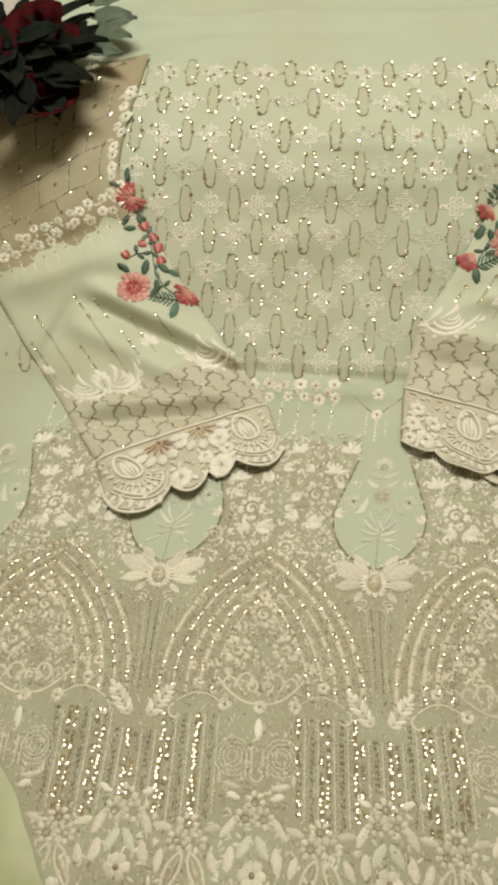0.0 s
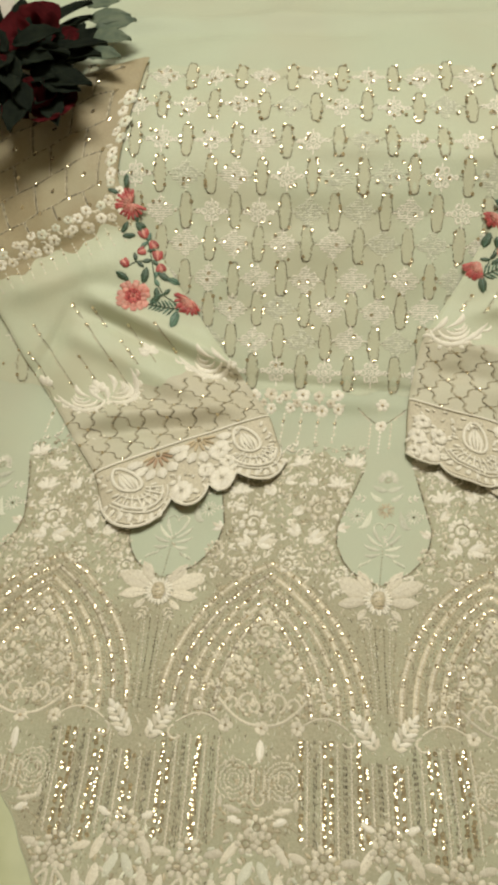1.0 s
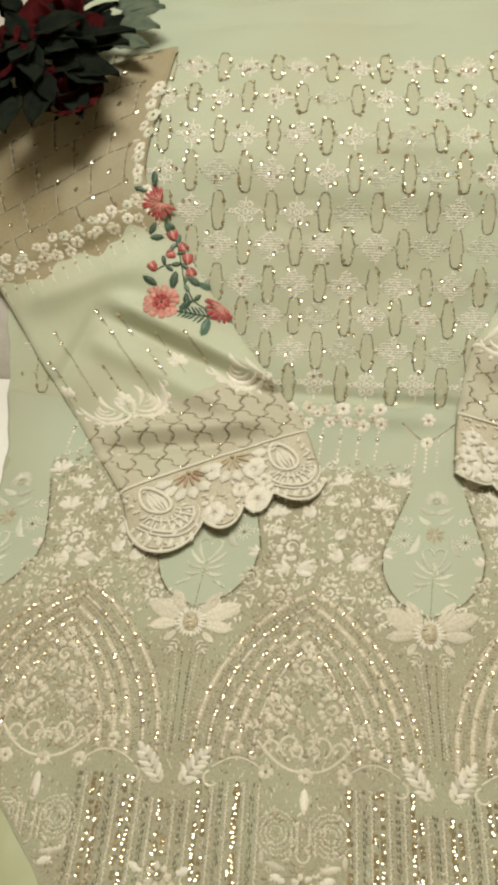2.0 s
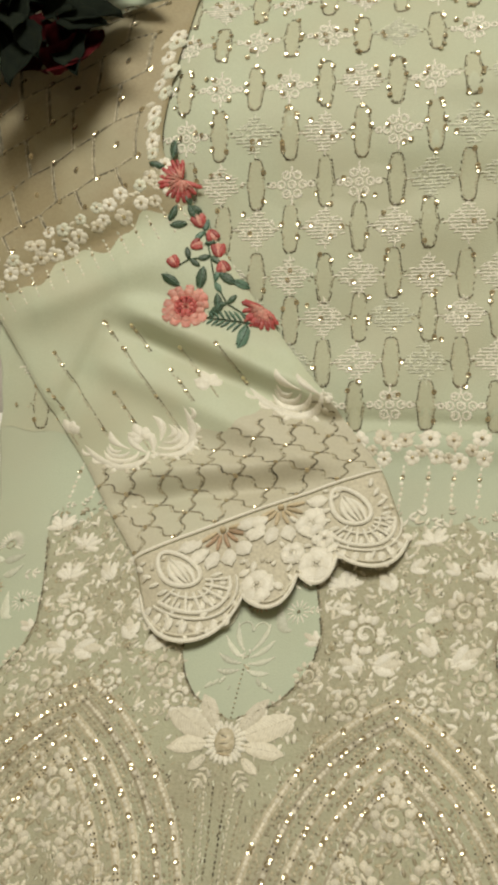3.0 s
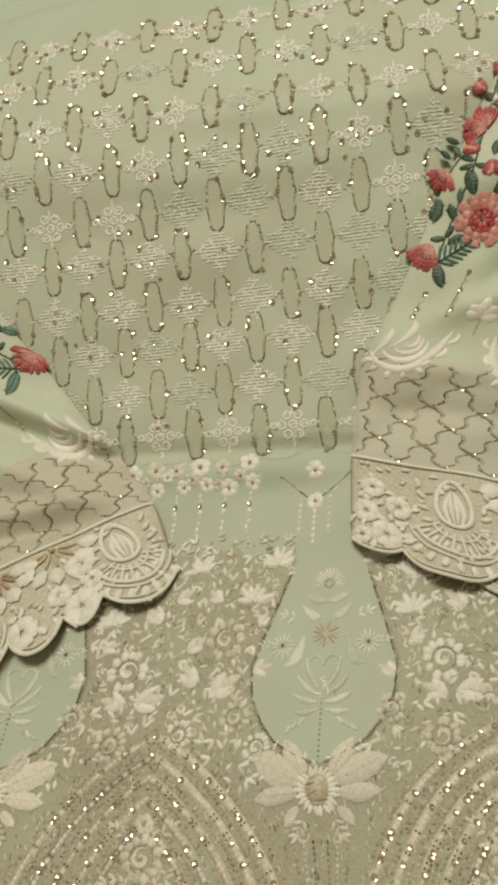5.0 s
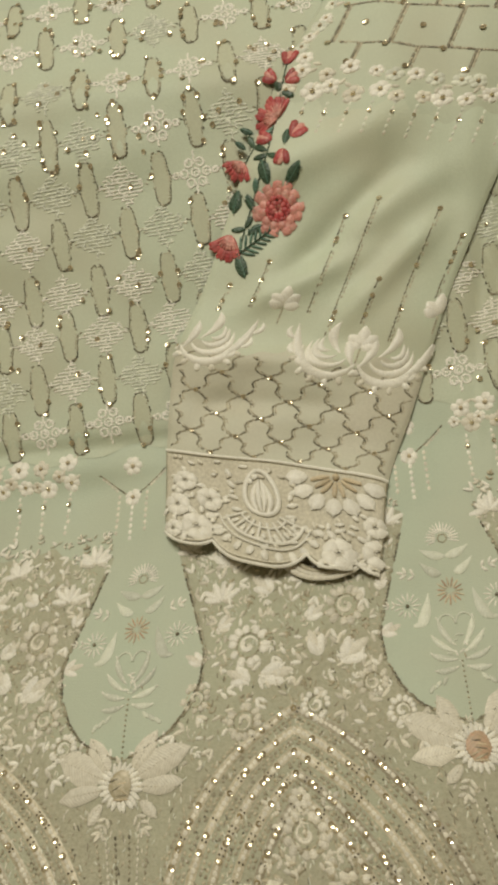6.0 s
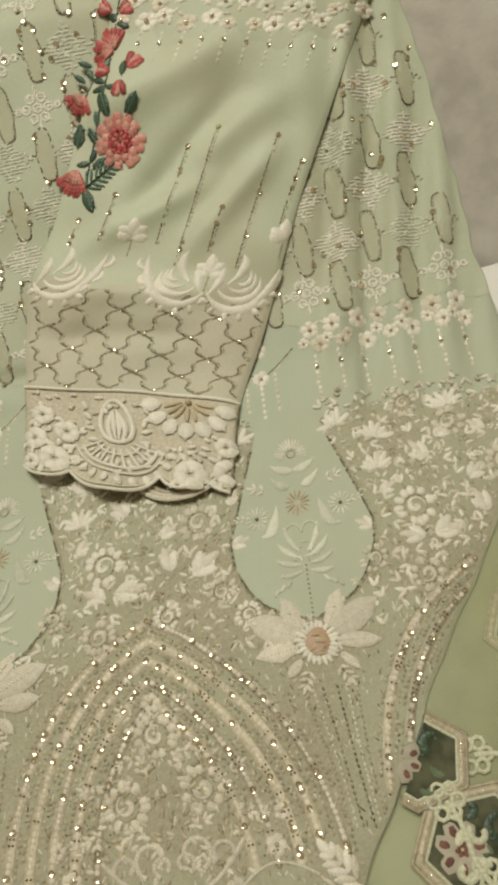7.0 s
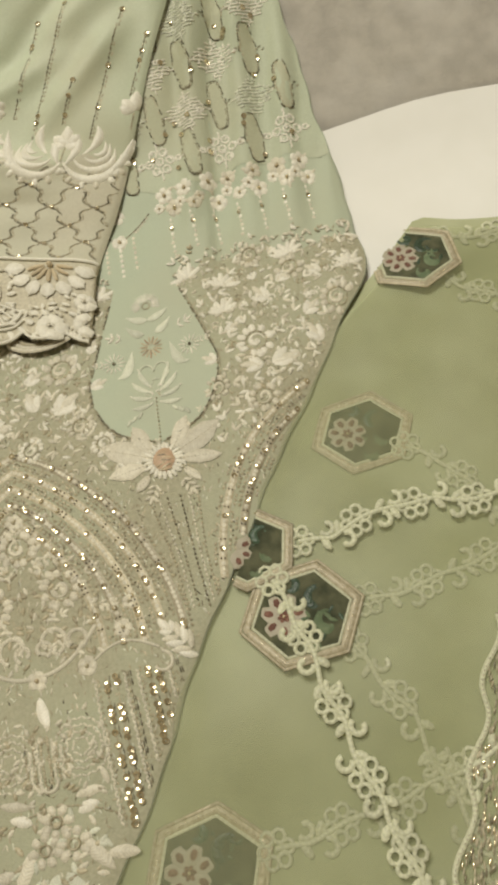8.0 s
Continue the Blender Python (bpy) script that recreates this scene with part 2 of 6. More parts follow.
def pattern(X):
    """From the embroidery's own grid (arches 0.205 apart) to x and s on the dress."""
    X = np.asarray(X, float)
    a, s, h = X[..., 0], X[..., 1], X[..., 2]
    x = -0.004 + a * (1 + 0.25 * (-0.2 - np.clip(s, -0.5, 0.0))) + 0.14 * np.clip(s + 0.2, 0, 0.2)
    return np.stack([x, s, h], axis=-1)


def skirt(X):
    return dress(pattern(X))


# the two sleeves: their inner and outer edges, by the distance b from the cuff
class Sleeve:
    def __init__(self, inner, outer, folds, width):
        soft = 0.03

        def longer(ks):
            # carried straight on past the cuff, so that the scallops can hang down
            return [tuple(a - 2 * (b - a) for a, b in zip(ks[0], ks[1]))] + list(ks)

        self.ix, self.iz = (smooth_table([(k[0], k[i]) for k in longer(inner)], -0.06, 0.6, soft) for i in (1, 2))
        self.ox, self.oz = (smooth_table([(k[0], k[i]) for k in longer(outer)], -0.06, 0.6, soft) for i in (1, 2))
        self.folds, self.WIDTH = folds, width

    def plan(self, a, b):
        u = a / self.WIDTH
        return self.ix(b) + u * (self.ox(b) - self.ix(b)), self.iz(b) + u * (self.oz(b) - self.iz(b))

    def lift(self, a, b):
        u = np.clip(a / self.WIDTH, 0, 1)
        x, s = self.plan(a, b)
        puff = 0.0045 + 0.0085 * np.power(np.clip(4 * u * (1 - u), 0, 1), 0.45)
        puff = puff + 0.0018 * np.sin(70 * x + 31 * s) * np.sin(47 * s - 20 * x)
        for f in self.folds:
            puff = puff + 1.35 * ridge(x, s, *f)
        return np.maximum(puff, 0.003)

    def __call__(self, X):
        X = np.asarray(X, float)
        a, b, h = X[..., 0], X[..., 1], X[..., 2]
        x, s = self.plan(a, b)
        return drape(x, s, 0.005 + crumple(x, s) * 0.5 + self.lift(a, b) + h)


SLEEVE_R = Sleeve(
    ((-0.02, 0.130, -0.046), (0.0, 0.131, -0.030), (0.055, 0.134, 0.017), (0.12, 0.147, 0.083), (0.19, 0.183, 0.141), (0.235, 0.202, 0.18), (0.32, 0.244, 0.255), (0.37, 0.273, 0.296), (0.5, 0.345, 0.40)),
    ((-0.02, 0.268, -0.096), (0.0, 0.273, -0.080), (0.055, 0.283, -0.034), (0.12, 0.316, 0.032), (0.19, 0.349, 0.101), (0.235, 0.372, 0.142), (0.32, 0.415, 0.215), (0.37, 0.437, 0.25), (0.5, 0.50, 0.35)),
    (((0.23, 0.20), (0.33, 0.225), 0.016, 0.007), ((0.24, 0.13), (0.32, 0.19), 0.011, -0.006), ((0.20, 0.11), (0.29, 0.135), 0.01, 0.004),
     ((0.27, 0.150), (0.36, 0.185), 0.012, 0.003), ((0.19, 0.075), (0.29, 0.055), 0.010, 0.0035), ((0.16, 0.05), (0.26, 0.030), 0.009, -0.003), ((0.27, 0.09), (0.345, 0.15), 0.010, 0.005), ((0.15, 0.03), (0.20, 0.055), 0.01, -0.002)), 0.155)
SLEEVE_L = Sleeve(
    ((-0.02, 0.010, -0.072), (0.0, 0.004, -0.052), (0.055, -0.010, -0.008), (0.09, -0.026, 0.016), (0.16, -0.072, 0.076), (0.22, -0.108, 0.126), (0.30, -0.152, 0.195), (0.36, -0.184, 0.245), (0.5, -0.160, 0.40)),
    ((-0.02, -0.170, -0.150), (0.0, -0.174, -0.128), (0.055, -0.184, -0.085), (0.09, -0.212, -0.048), (0.16, -0.250, 0.010), (0.22, -0.282, 0.055), (0.30, -0.322, 0.118), (0.36, -0.348, 0.160), (0.5, -0.40, 0.26)),
    (((-0.215, 0.104), (-0.01, 0.014), 0.010, -0.0065), ((-0.205, 0.120), (-0.03, 0.036), 0.012, 0.0085), ((-0.235, 0.080), (-0.05, -0.006), 0.012, 0.004), ((-0.21, -0.040), (-0.07, -0.022), 0.009, -0.006),
     ((-0.19, -0.020), (-0.05, -0.006), 0.012, 0.006), ((-0.30, 0.115), (-0.19, 0.155), 0.016, 0.006), ((-0.29, 0.150), (-0.19, 0.190), 0.011, -0.005), ((-0.27, 0.02), (-0.23, 0.10), 0.008, -0.004)), 0.190)


# ---------------------------------------------------------------- needlework
class Work:
    """Gathers stitches, cords, petals and sequins, flat, as (across, along, height)."""

    def __init__(self, mats, seed=1, keep=None):
        self.v, self.t, self.f, self.m, self.mats, self.keep = [], [], [], [], list(mats), keep
        self.rng = random.Random(seed)

    def ok(self, x, y):
        return self.keep is None or self.keep(x, y)

    def add(self, vs, fs, mat, run=None):
        """run: each point's place along and across the stitched shape."""
        n, i = len(self.v), self.mats.index(mat)
        self.v += vs
        self.t += run or [(0.0, 0.0)] * len(vs)
        self.f += [tuple(n + k for k in f) for f in fs]
        self.m += [i] * len(fs)

    def stitch(self, x, y, ang, L, W, h, mat, z=0.0):
        if not self.ok(x, y):
            return
        c, s = math.cos(ang), math.sin(ang)
        h *= 0.75
        pts = ((-L / 2, 0, 0), (-L * 0.15, W / 2, 0), (L * 0.3, W * 0.42, 0), (L / 2, 0, 0), (L * 0.3, -W * 0.42, 0), (-L * 0.15, -W / 2, 0), (-L * 0.2, 0, h), (L * 0.25, 0, h))
        self.add([(x + c * p - s * q, y + s * p + c * q, z + r) for p, q, r in pts],
                 ((0, 6, 1), (1, 6, 7, 2), (2, 7, 3), (3, 7, 4), (4, 7, 6, 5), (5, 6, 0)), mat, [(p, q) for p, q, r in pts])

    def petal(self, x, y, ang, L, W, h, mat, z=0.0, blunt=0.6, groove=0.0):
        """A padded satin-stitch petal from its foot at x, y."""
        c, s = math.cos(ang), math.sin(ang)
        if not self.ok(x + c * L / 2, y + s * L / 2):
            return
        h *= 0.80
        bend = self.rng.gauss(0, 0.07)
        pts = [(0, 0, 0)]
        for t, w, k in ((0.14, 0.62, 0.7), (0.45, 1.0, 1.0), (0.72, 0.85, 0.95), (0.92, blunt * 0.75, 0.6)):
            pts += [(t * L, w * W / 2, 0), (t * L, w * W / 4, h * k), (t * L, 0, h * k * (1 - groove)), (t * L, -w * W / 4, h * k), (t * L, -w * W / 2, 0)]
        pts.append((L, 0, 0))
        fs = [(0, k + 1, k) for k in range(1, 5)]
        for i in range(3):
            fs += [(1 + 5 * i + k, 2 + 5 * i + k, 7 + 5 * i + k, 6 + 5 * i + k) for k in range(4)]
        fs += [(16 + k, 17 + k, 21) for k in range(4)]
        vs = [(p, q * self.rng.uniform(0.88, 1.1) + bend * p * p / L, r) for p, q, r in pts]
        self.add([(x + c * p - s * q, y + s * p + c * q, z + r) for p, q, r in vs], fs, mat, [(p, q) for p, q, r in pts])

    def frond(self, pts, W, h, mat, z=0.0, full=0.55):
        """A curved, tapering leaf of satin stitch along pts."""
        n = len(pts)
        vs, fs, run, d = [], [], [], 0.0
        for i, (x, y) in enumerate(pts):
            p, q = pts[max(0, i - 1)], pts[min(n - 1, i + 1)]
            dx, dy = q[0] - p[0], q[1] - p[1]
            L = math.hypot(dx, dy) or 1
            k = math.sin(math.pi * min(1.0, 0.06 + 0.92 * (i / (n - 1)) ** (math.log(0.5) / math.log(full)))) * self.rng.uniform(0.93, 1.06)
            nx, ny = -dy / L * W / 2 * k, dx / L * W / 2 * k
            vs += [(x + nx, y + ny, z), (x + 0.5 * nx, y + 0.5 * ny, z + 0.8 * h * k), (x, y, z + 0.75 * h * k), (x - 0.5 * nx, y - 0.5 * ny, z + 0.8 * h * k), (x - nx, y - ny, z)]
            run += [(d, W / 2 * k), (d, W / 4 * k), (d, 0.0), (d, W / 4 * k), (d, W / 2 * k)]
            d += L / 2
        for i in range(n - 1):
            if self.ok(*pts[i]):
                fs += [(5 * i + k, 5 * i + 5 + k, 5 * i + 6 + k, 5 * i + 1 + k) for k in range(4)]
        if fs:
            self.add(vs, fs, mat, run)

    def sequin(self, x, y, r, mat="sequin", z=0.0009, tilt=0.30):
        if not self.ok(x, y):
            return
        ta, tb = self.rng.gauss(0, tilt), self.rng.gauss(0, tilt)
        vs = []
        for rr, d in ((r, 0.0), (r * 0.72, -0.00018), (r * 0.26, -0.00025)):
            for k in range(8):
                a = k * math.pi / 4
                p, q = rr * math.cos(a), rr * math.sin(a)
                vs.append((x + p, y + q, z + d + ta * p + tb * q))
        fs = []
        for i in range(2):
            fs += [(8 * i + k, 8 * i + (k + 1) % 8, 8 * i + 8 + (k + 1) % 8, 8 * i + 8 + k) for k in range(8)]
        self.add(vs, fs, mat)

    def bead(self, x, y, r, mat, z=0.0):
        if not self.ok(x, y):
            return
        vs = [(x, y, z + 1.6 * r)]
        for k in range(6):
            a = k * math.pi / 3
            vs.append((x + r * 0.8 * math.cos(a), y + r * 0.8 * math.sin(a), z + 1.1 * r))
        for k in range(6):
            a = k * math.pi / 3
            vs.append((x + r * math.cos(a), y + r * math.sin(a), z))
        self.add(vs, [(0, 1 + k, 1 + (k + 1) % 6) for k in range(6)] + [(1 + k, 7 + k, 7 + (k + 1) % 6, 1 + (k + 1) % 6) for k in range(6)], mat)

    def cord(self, pts, w, h, mat, closed=False, z=0.0):
        """A smooth couched cord along pts."""
        n = len(pts)
        h *= 0.75
        run, lay, along = [], [], 0.0
        vs, fs = [], []
        for i, (x, y) in enumerate(pts):
            if closed:
                p, q = pts[i - 1], pts[(i + 1) % n]
            else:
                p, q = pts[max(0, i - 1)], pts[min(n - 1, i + 1)]
            dx, dy = q[0] - p[0], q[1] - p[1]
            L = math.hypot(dx, dy) or 1
            nx, ny = -dy / L * w / 2, dx / L * w / 2
            vs += [(x + nx, y + ny, z), (x + nx * 0.55, y + ny * 0.55, z + h), (x - nx * 0.55, y - ny * 0.55, z + h), (x - nx, y - ny, z)]
            along += L / 2
            lay += [(along, w / 2), (along, w / 4), (along, -w / 4), (along, -w / 2)]
            run.append(self.ok(x, y))
        for i in range(n if closed else n - 1):
            j = (i + 1) % n
            if run[i] and run[j]:
                fs += [(4 * i + k, 4 * j + k, 4 * j + k + 1, 4 * i + k + 1) for k in range(3)]
        if fs:
            self.add(vs, fs, mat, lay)

    def chain(self, pts, pitch, L, W, h, mat, zig=0.0, closed=False, skip=0.0):
        """Single stitches laid along a line."""
        if closed:
            pts = list(pts) + [pts[0]]
        d, out = 0.0, 0
        for (x0, y0), (x1, y1) in zip(pts, pts[1:]):
            seg = math.hypot(x1 - x0, y1 - y0)
            ang = math.atan2(y1 - y0, x1 - x0)
            while d < seg:
                t = d / seg
                if self.rng.random() >= skip:
                    out += 1
                    self.stitch(x0 + t * (x1 - x0), y0 + t * (y1 - y0), ang + zig * (1 if out % 2 else -1) + self.rng.gauss(0, 0.08), L, W, h, mat)
                d += pitch * self.rng.uniform(0.9, 1.1)
            d -= seg

    def flower(self, x, y, R, n, mat, heart=None, h=0.0011, turn=0.0, fat=1.0, inner=None):
        for k in range(n):
            a = turn + 2 * math.pi * k / n + self.rng.gauss(0, 0.05)
            self.petal(x + 0.12 * R * math.cos(a), y + 0.12 * R * math.sin(a), a, R * 0.9 * self.rng.uniform(0.92, 1.06), fat * 5.2 * R / n, h, mat, blunt=0.95)
        if inner:
            for k in range(n):
                a = turn + 2 * math.pi * (k + 0.5) / n
                self.petal(x, y, a, R * 0.55, 3.2 * R / n, h * 1.5, inner, z=h * 0.5, blunt=0.9)
        if heart:
            self.bead(x, y, R * 0.24, heart, z=h * 0.5)

    def rose(self, x, y, R, mat, heart, seed=0, h=0.0013):
        """An embroidered rose: a ragged ring of padded petals round a coiled eye."""
        n = 12
        for k in range(n):
            a = 0.3 * seed + 2 * math.pi * k / n + self.rng.gauss(0, 0.10)
            c, s = math.cos(a), math.sin(a)
            rr = R * self.rng.uniform(0.85, 1.15)
            self.petal(x + c * R * 0.56, y + s * R * 0.56, a + self.rng.gauss(0, 0.25), rr * 0.50, R * 0.42, h, mat, blunt=0.8)
        for k in range(12):
            a = 0.524 * k + seed
            self.stitch(x + 0.57 * R * math.cos(a), y + 0.57 * R * math.sin(a), a + 1.57 + self.rng.gauss(0, 0.15), R * 0.32, R * 0.09, h * 1.5, heart)
        self.frond([(x + R * (0.47 - 0.045 * t) * math.cos(t + seed), y + R * (0.47 - 0.045 * t) * math.sin(t + seed)) for t in np.linspace(0, 6.4, 15)], R * 0.20, h * 1.2, mat)
        self.frond([(x + R * (0.25 - 0.03 * t) * math.cos(t + seed + 2), y + R * (0.25 - 0.03 * t) * math.sin(t + seed + 2)) for t in np.linspace(0, 4.6, 10)], R * 0.18, h * 1.4, mat)
        self.petal(x - 0.1 * R, y, seed, R * 0.24, R * 0.18, h * 1.2, mat, blunt=0.9)

    def sprig(self, x, y, ang, L, n, mat, w=0.42, h=0.0009):
        """A leaf spray: pairs of small leaves along a stem."""
        c, s = math.cos(ang), math.sin(ang)
        for k in range(n):
            t = (k + 0.5) / n
            for side in (-1, 1):
                self.petal(x + c * L * t * 0.8, y + s * L * t * 0.8, ang + side * 0.85, L * 0.40, L * 0.40 * w, h, mat)
        self.petal(x + c * L * 0.7, y + s * L * 0.7, ang, L * 0.42, L * 0.42 * w, h, mat)

    def make(self, name, parent, place, label="", kind=""):
        if not self.v:
            return None
        me = bpy.data.meshes.new(name)
        me.from_pydata(place(np.array(self.v)).tolist() if place else self.v, [], self.f)
        for k in self.mats:
            me.materials.append(M[k])
        me.polygons.foreach_set("material_index", self.m)
        lay = np.zeros((len(self.v), 3))
        lay[:, :2] = self.t
        me.attributes.new("thread", "FLOAT_VECTOR", "POINT").data.foreach_set("vector", lay.ravel())
        me.polygons.foreach_set("use_smooth", [True] * len(self.f))
        me.update()
        ob = new(name, me)
        ob.parent = parent
        return tagged(ob, label, kind=kind)


def sheet_mesh(name, nu, nv, fn, mat, parent=None, thick=0.0, label="", rim=True):
    """A piece of cloth: fn(u, v) gives its points; thick adds an underside."""
    u, v = np.meshgrid(np.linspace(0, 1, nu + 1), np.linspace(0, 1, nv + 1))
    p = fn(u.ravel(), v.ravel())
    me = bpy.data.meshes.new(name)
    f = [(j * (nu + 1) + i, j * (nu + 1) + i + 1, (j + 1) * (nu + 1) + i + 1, (j + 1) * (nu + 1) + i) for j in range(nv) for i in range(nu)]
    k = nu // 2 + (nv // 2) * (nu + 1)
    if np.cross(p[k + 1] - p[k], p[k + nu + 1] - p[k])[2] < 0:
        f = [q[::-1] for q in f]
    me.from_pydata(p.tolist(), [], f)
    me.materials.append(M[mat])
    me.polygons.foreach_set("use_smooth", [True] * len(f))
    me.update()
    ob = new(name, me)
    ob.parent = parent
    if thick:
        md = ob.modifiers.new("thickness", "SOLIDIFY")
        md.thickness, md.offset, md.use_rim = thick, -1, rim
    return tagged(ob, label) if label else ob


def part(name, bm, mat, parent, label=""):
    me = bpy.data.meshes.new(name)
    bm.to_mesh(me)
    bm.free()
    me.materials.append(M[mat])
    ob = new(name, me)
    ob.parent = parent
    return tagged(ob, label) if label else ob

# ---------------------------------------------------------------- the room and the daybed
def box(name, lo, hi, mat, parent=None, kind="", label="", category="", bevel=0.0):
    bm = bmesh.new()
    bmesh.ops.create_cube(bm, size=1)
    for v in bm.verts:
        v.co = Vector([lo[i] + (v.co[i] + 0.5) * (hi[i] - lo[i]) for i in range(3)])
    if bevel:
        bmesh.ops.bevel(bm, geom=bm.edges[:], offset=bevel, segments=3, affect="EDGES")
    ob = part(name, bm, mat, parent)
    return tagged(ob, label, category, kind=kind)


FLOOR = -0.42
box("floor", (-2.2, -2.4, FLOOR - 0.05), (2.6, 2.0, FLOOR), "floor", kind="structure", label="plain grey tiled floor of the room", category="floor")
box("ceiling", (-2.2, -2.4, 2.45), (2.6, 2.0, 2.52), "wall", kind="structure", label="plain cream painted ceiling", category="ceiling")
box("wall_north", (-2.2, 2.0, FLOOR), (2.6, 2.1, 2.45), "wall", kind="structure", label="plain cream painted wall", category="wall")
box("wall_south", (-2.2, -2.5, FLOOR), (2.6, -2.4, 2.45), "wall", kind="structure", label="plain cream painted wall", category="wall")
box("wall_west", (-2.3, -2.5, FLOOR), (-2.2, 2.1, 2.45), "wall", kind="structure", label="plain cream painted wall", category="wall")
box("wall_east", (2.6, -2.5, FLOOR), (2.7, 2.1, 2.45), "wall", kind="structure", label="plain cream painted wall", category="wall")

daybed = tagged(new("daybed"), "low daybed with white sheet and grey-beige back cushion", "daybed")


def seam(x):
    return 0.041 + 0.006 * np.sin(11 * x + 1.0) + 0.002 * np.sin(37 * x) - 0.05 * np.clip(x - 0.48, 0, 1)


def seat_top(u, v):
    x = -0.85 + 2.0 * u
    s = -0.95 + (0.95 + seam(x)) * v
    p = drape(x, s, -0.003 + 0.0008 * np.sin(23 * x + 11 * s) * np.sin(17 * s - 9 * x))
    edge = np.minimum(np.minimum(u, 1 - u) * 2.0, v * 1.0)
    p[:, 2] -= 0.05 * np.exp(-edge / 0.02)
    return p


def back_top(u, v):
    x = -0.85 + 2.0 * u
    s = seam(x) - 0.004 + 0.75 * v
    return drape(x, s, -0.002 + 0.0012 * np.sin(40 * x + 7 * s) * np.sin(9 * s - 3 * x) - 0.006 * np.exp(-v * 0.75 / 0.006))


sheet_mesh("white_sheet", 80, 60, seat_top, "sheet", daybed, label="smooth white cotton sheet")
sheet_mesh("back_cushion", 80, 60, back_top, "back", daybed, label="grey-beige woven upholstery")
box("frame", (-0.84, -0.94, FLOOR), (1.14, 0.80, -0.06), "back", daybed, bevel=0.02)

# ---------------------------------------------------------------- the dress
suit = tagged(new("embroidered_dress"), "sage green georgette dress with cream embroidery, gold sequins and folded sleeves", "dress")


def panel(u, v):
    s = -0.54 + 1.12 * v
    x = EDGE_L(s) + u * (EDGE_R(s) - EDGE_L(s))
    return dress(np.stack([x, s, 0 * x], axis=-1))


sheet_mesh("front_panel", 260, 300, panel, "cloth", suit, thick=0.0012)


def hem_ground(u, v):
    rough = EDGE_L(-0.05) + u * (EDGE_R(-0.05) - EDGE_L(-0.05))
    top = -0.054 + 0.007 * np.sin(53 * rough) + 0.004 * np.sin(141 * rough + 1.0) + 0.0015 * np.sin(420 * rough)
    s = -0.54 + (0.54 + top) * v
    x = EDGE_L(s) + 0.0008 + u * (EDGE_R(s) - EDGE_L(s) - 0.0016)
    return dress(np.stack([x, s, 0 * x + 0.0006], axis=-1))


sheet_mesh("embroidered_hem_ground", 220, 150, hem_ground, "ground", suit, label="beige net ground under dense embroidery")

PITCH = 0.205


def keep_on_dress(x, s):
    q = pattern((x, s, 0.0))
    return on_dress(float(q[0]), s)


def keep_yoke(x, s):
    return on_dress(x, s)


# -- the lined yoke
def yoke_lining(u, v):
    rough = EDGE_L(0.2) + u * (EDGE_R(0.2) - EDGE_L(0.2))
    top = 0.388 + 0.003 * np.sin(47 * rough) + 0.002 * np.sin(131 * rough)
    low = 0.022 + 0.003 * np.sin(61 * rough + 2) + 0.002 * np.sin(150 * rough)
    s = low + (top - low) * v
    x = EDGE_L(s) + 0.0008 + u * (EDGE_R(s) - EDGE_L(s) - 0.0016)
    return dress(np.stack([x, s, 0 * x + 0.0003], axis=-1))


sheet_mesh("yoke_lining", 260, 140, yoke_lining, "yoke", suit, label="fawn-tinted lined ground of the yoke")


# -- the yoke's lattice of elongated loops and florets
def loop_outline(hx, hy):
    """A tall narrow loop with straight sides, pinched out a little at the waist."""
    pts = []
    for k in range(40):
        a = 2 * math.pi * k / 40
        x, y = math.cos(a), math.sin(a)
        px = hx * math.copysign(abs(x) ** 0.5, x) + math.copysign(0.0012 * max(0.0, 1 - abs(y) / 0.3), x)
        pts.append((px, hy * math.copysign(abs(y) ** 0.9, y)))
    return pts


def loop_mesh(seed, bright):
    w = Work(("tilla", "tan", "sequin", "fill", "bead"), seed)
    o = loop_outline(0.0060, 0.0190)
    f = loop_outline(0.0054, 0.0180)
    w.add([(0.0, 0.0, 0.0001)] + [(p, q, 0.0001) for p, q in f], [(0, 1 + k, 1 + (k + 1) % 40) for k in range(40)], "fill")
    gap = 0.12 + 0.03 * (seed % 4)
    w.chain(o, 0.0025, 0.0028, 0.0011, 0.0008, "tilla", zig=0.12, closed=True, skip=gap)
    w.chain(loop_outline(0.0047, 0.0175), 0.0026, 0.0027, 0.0009, 0.0007, "tan" if seed % 2 else "tilla", zig=0.12, closed=True, skip=gap + 0.12)
    # the rounded foot is worked twice, with dark metal thread
    foot = [(0.0053 * math.sin(t), -0.0135 - 0.0052 * math.cos(t)) for t in np.linspace(-1.2, 1.2, 9)]
    w.chain(foot, 0.0024, 0.0027, 0.0012, 0.0011, "bead" if seed % 3 else "tilla", skip=0.15)
    for k in w.rng.sample(range(40), (1 + seed % 3) + (4 if bright else 0)):
        w.sequin(o[k][0], o[k][1], 0.0020, tilt=0.15)
    for side in (-1, 1):
        for k in range(2):
            w.stitch(side * (0.0092 + 0.0022 * k), 0.0012 * (1 - 2 * k), 0.4 * side, 0.0032, 0.0010, 0.0008, "tan" if k else "tilla")
    return w


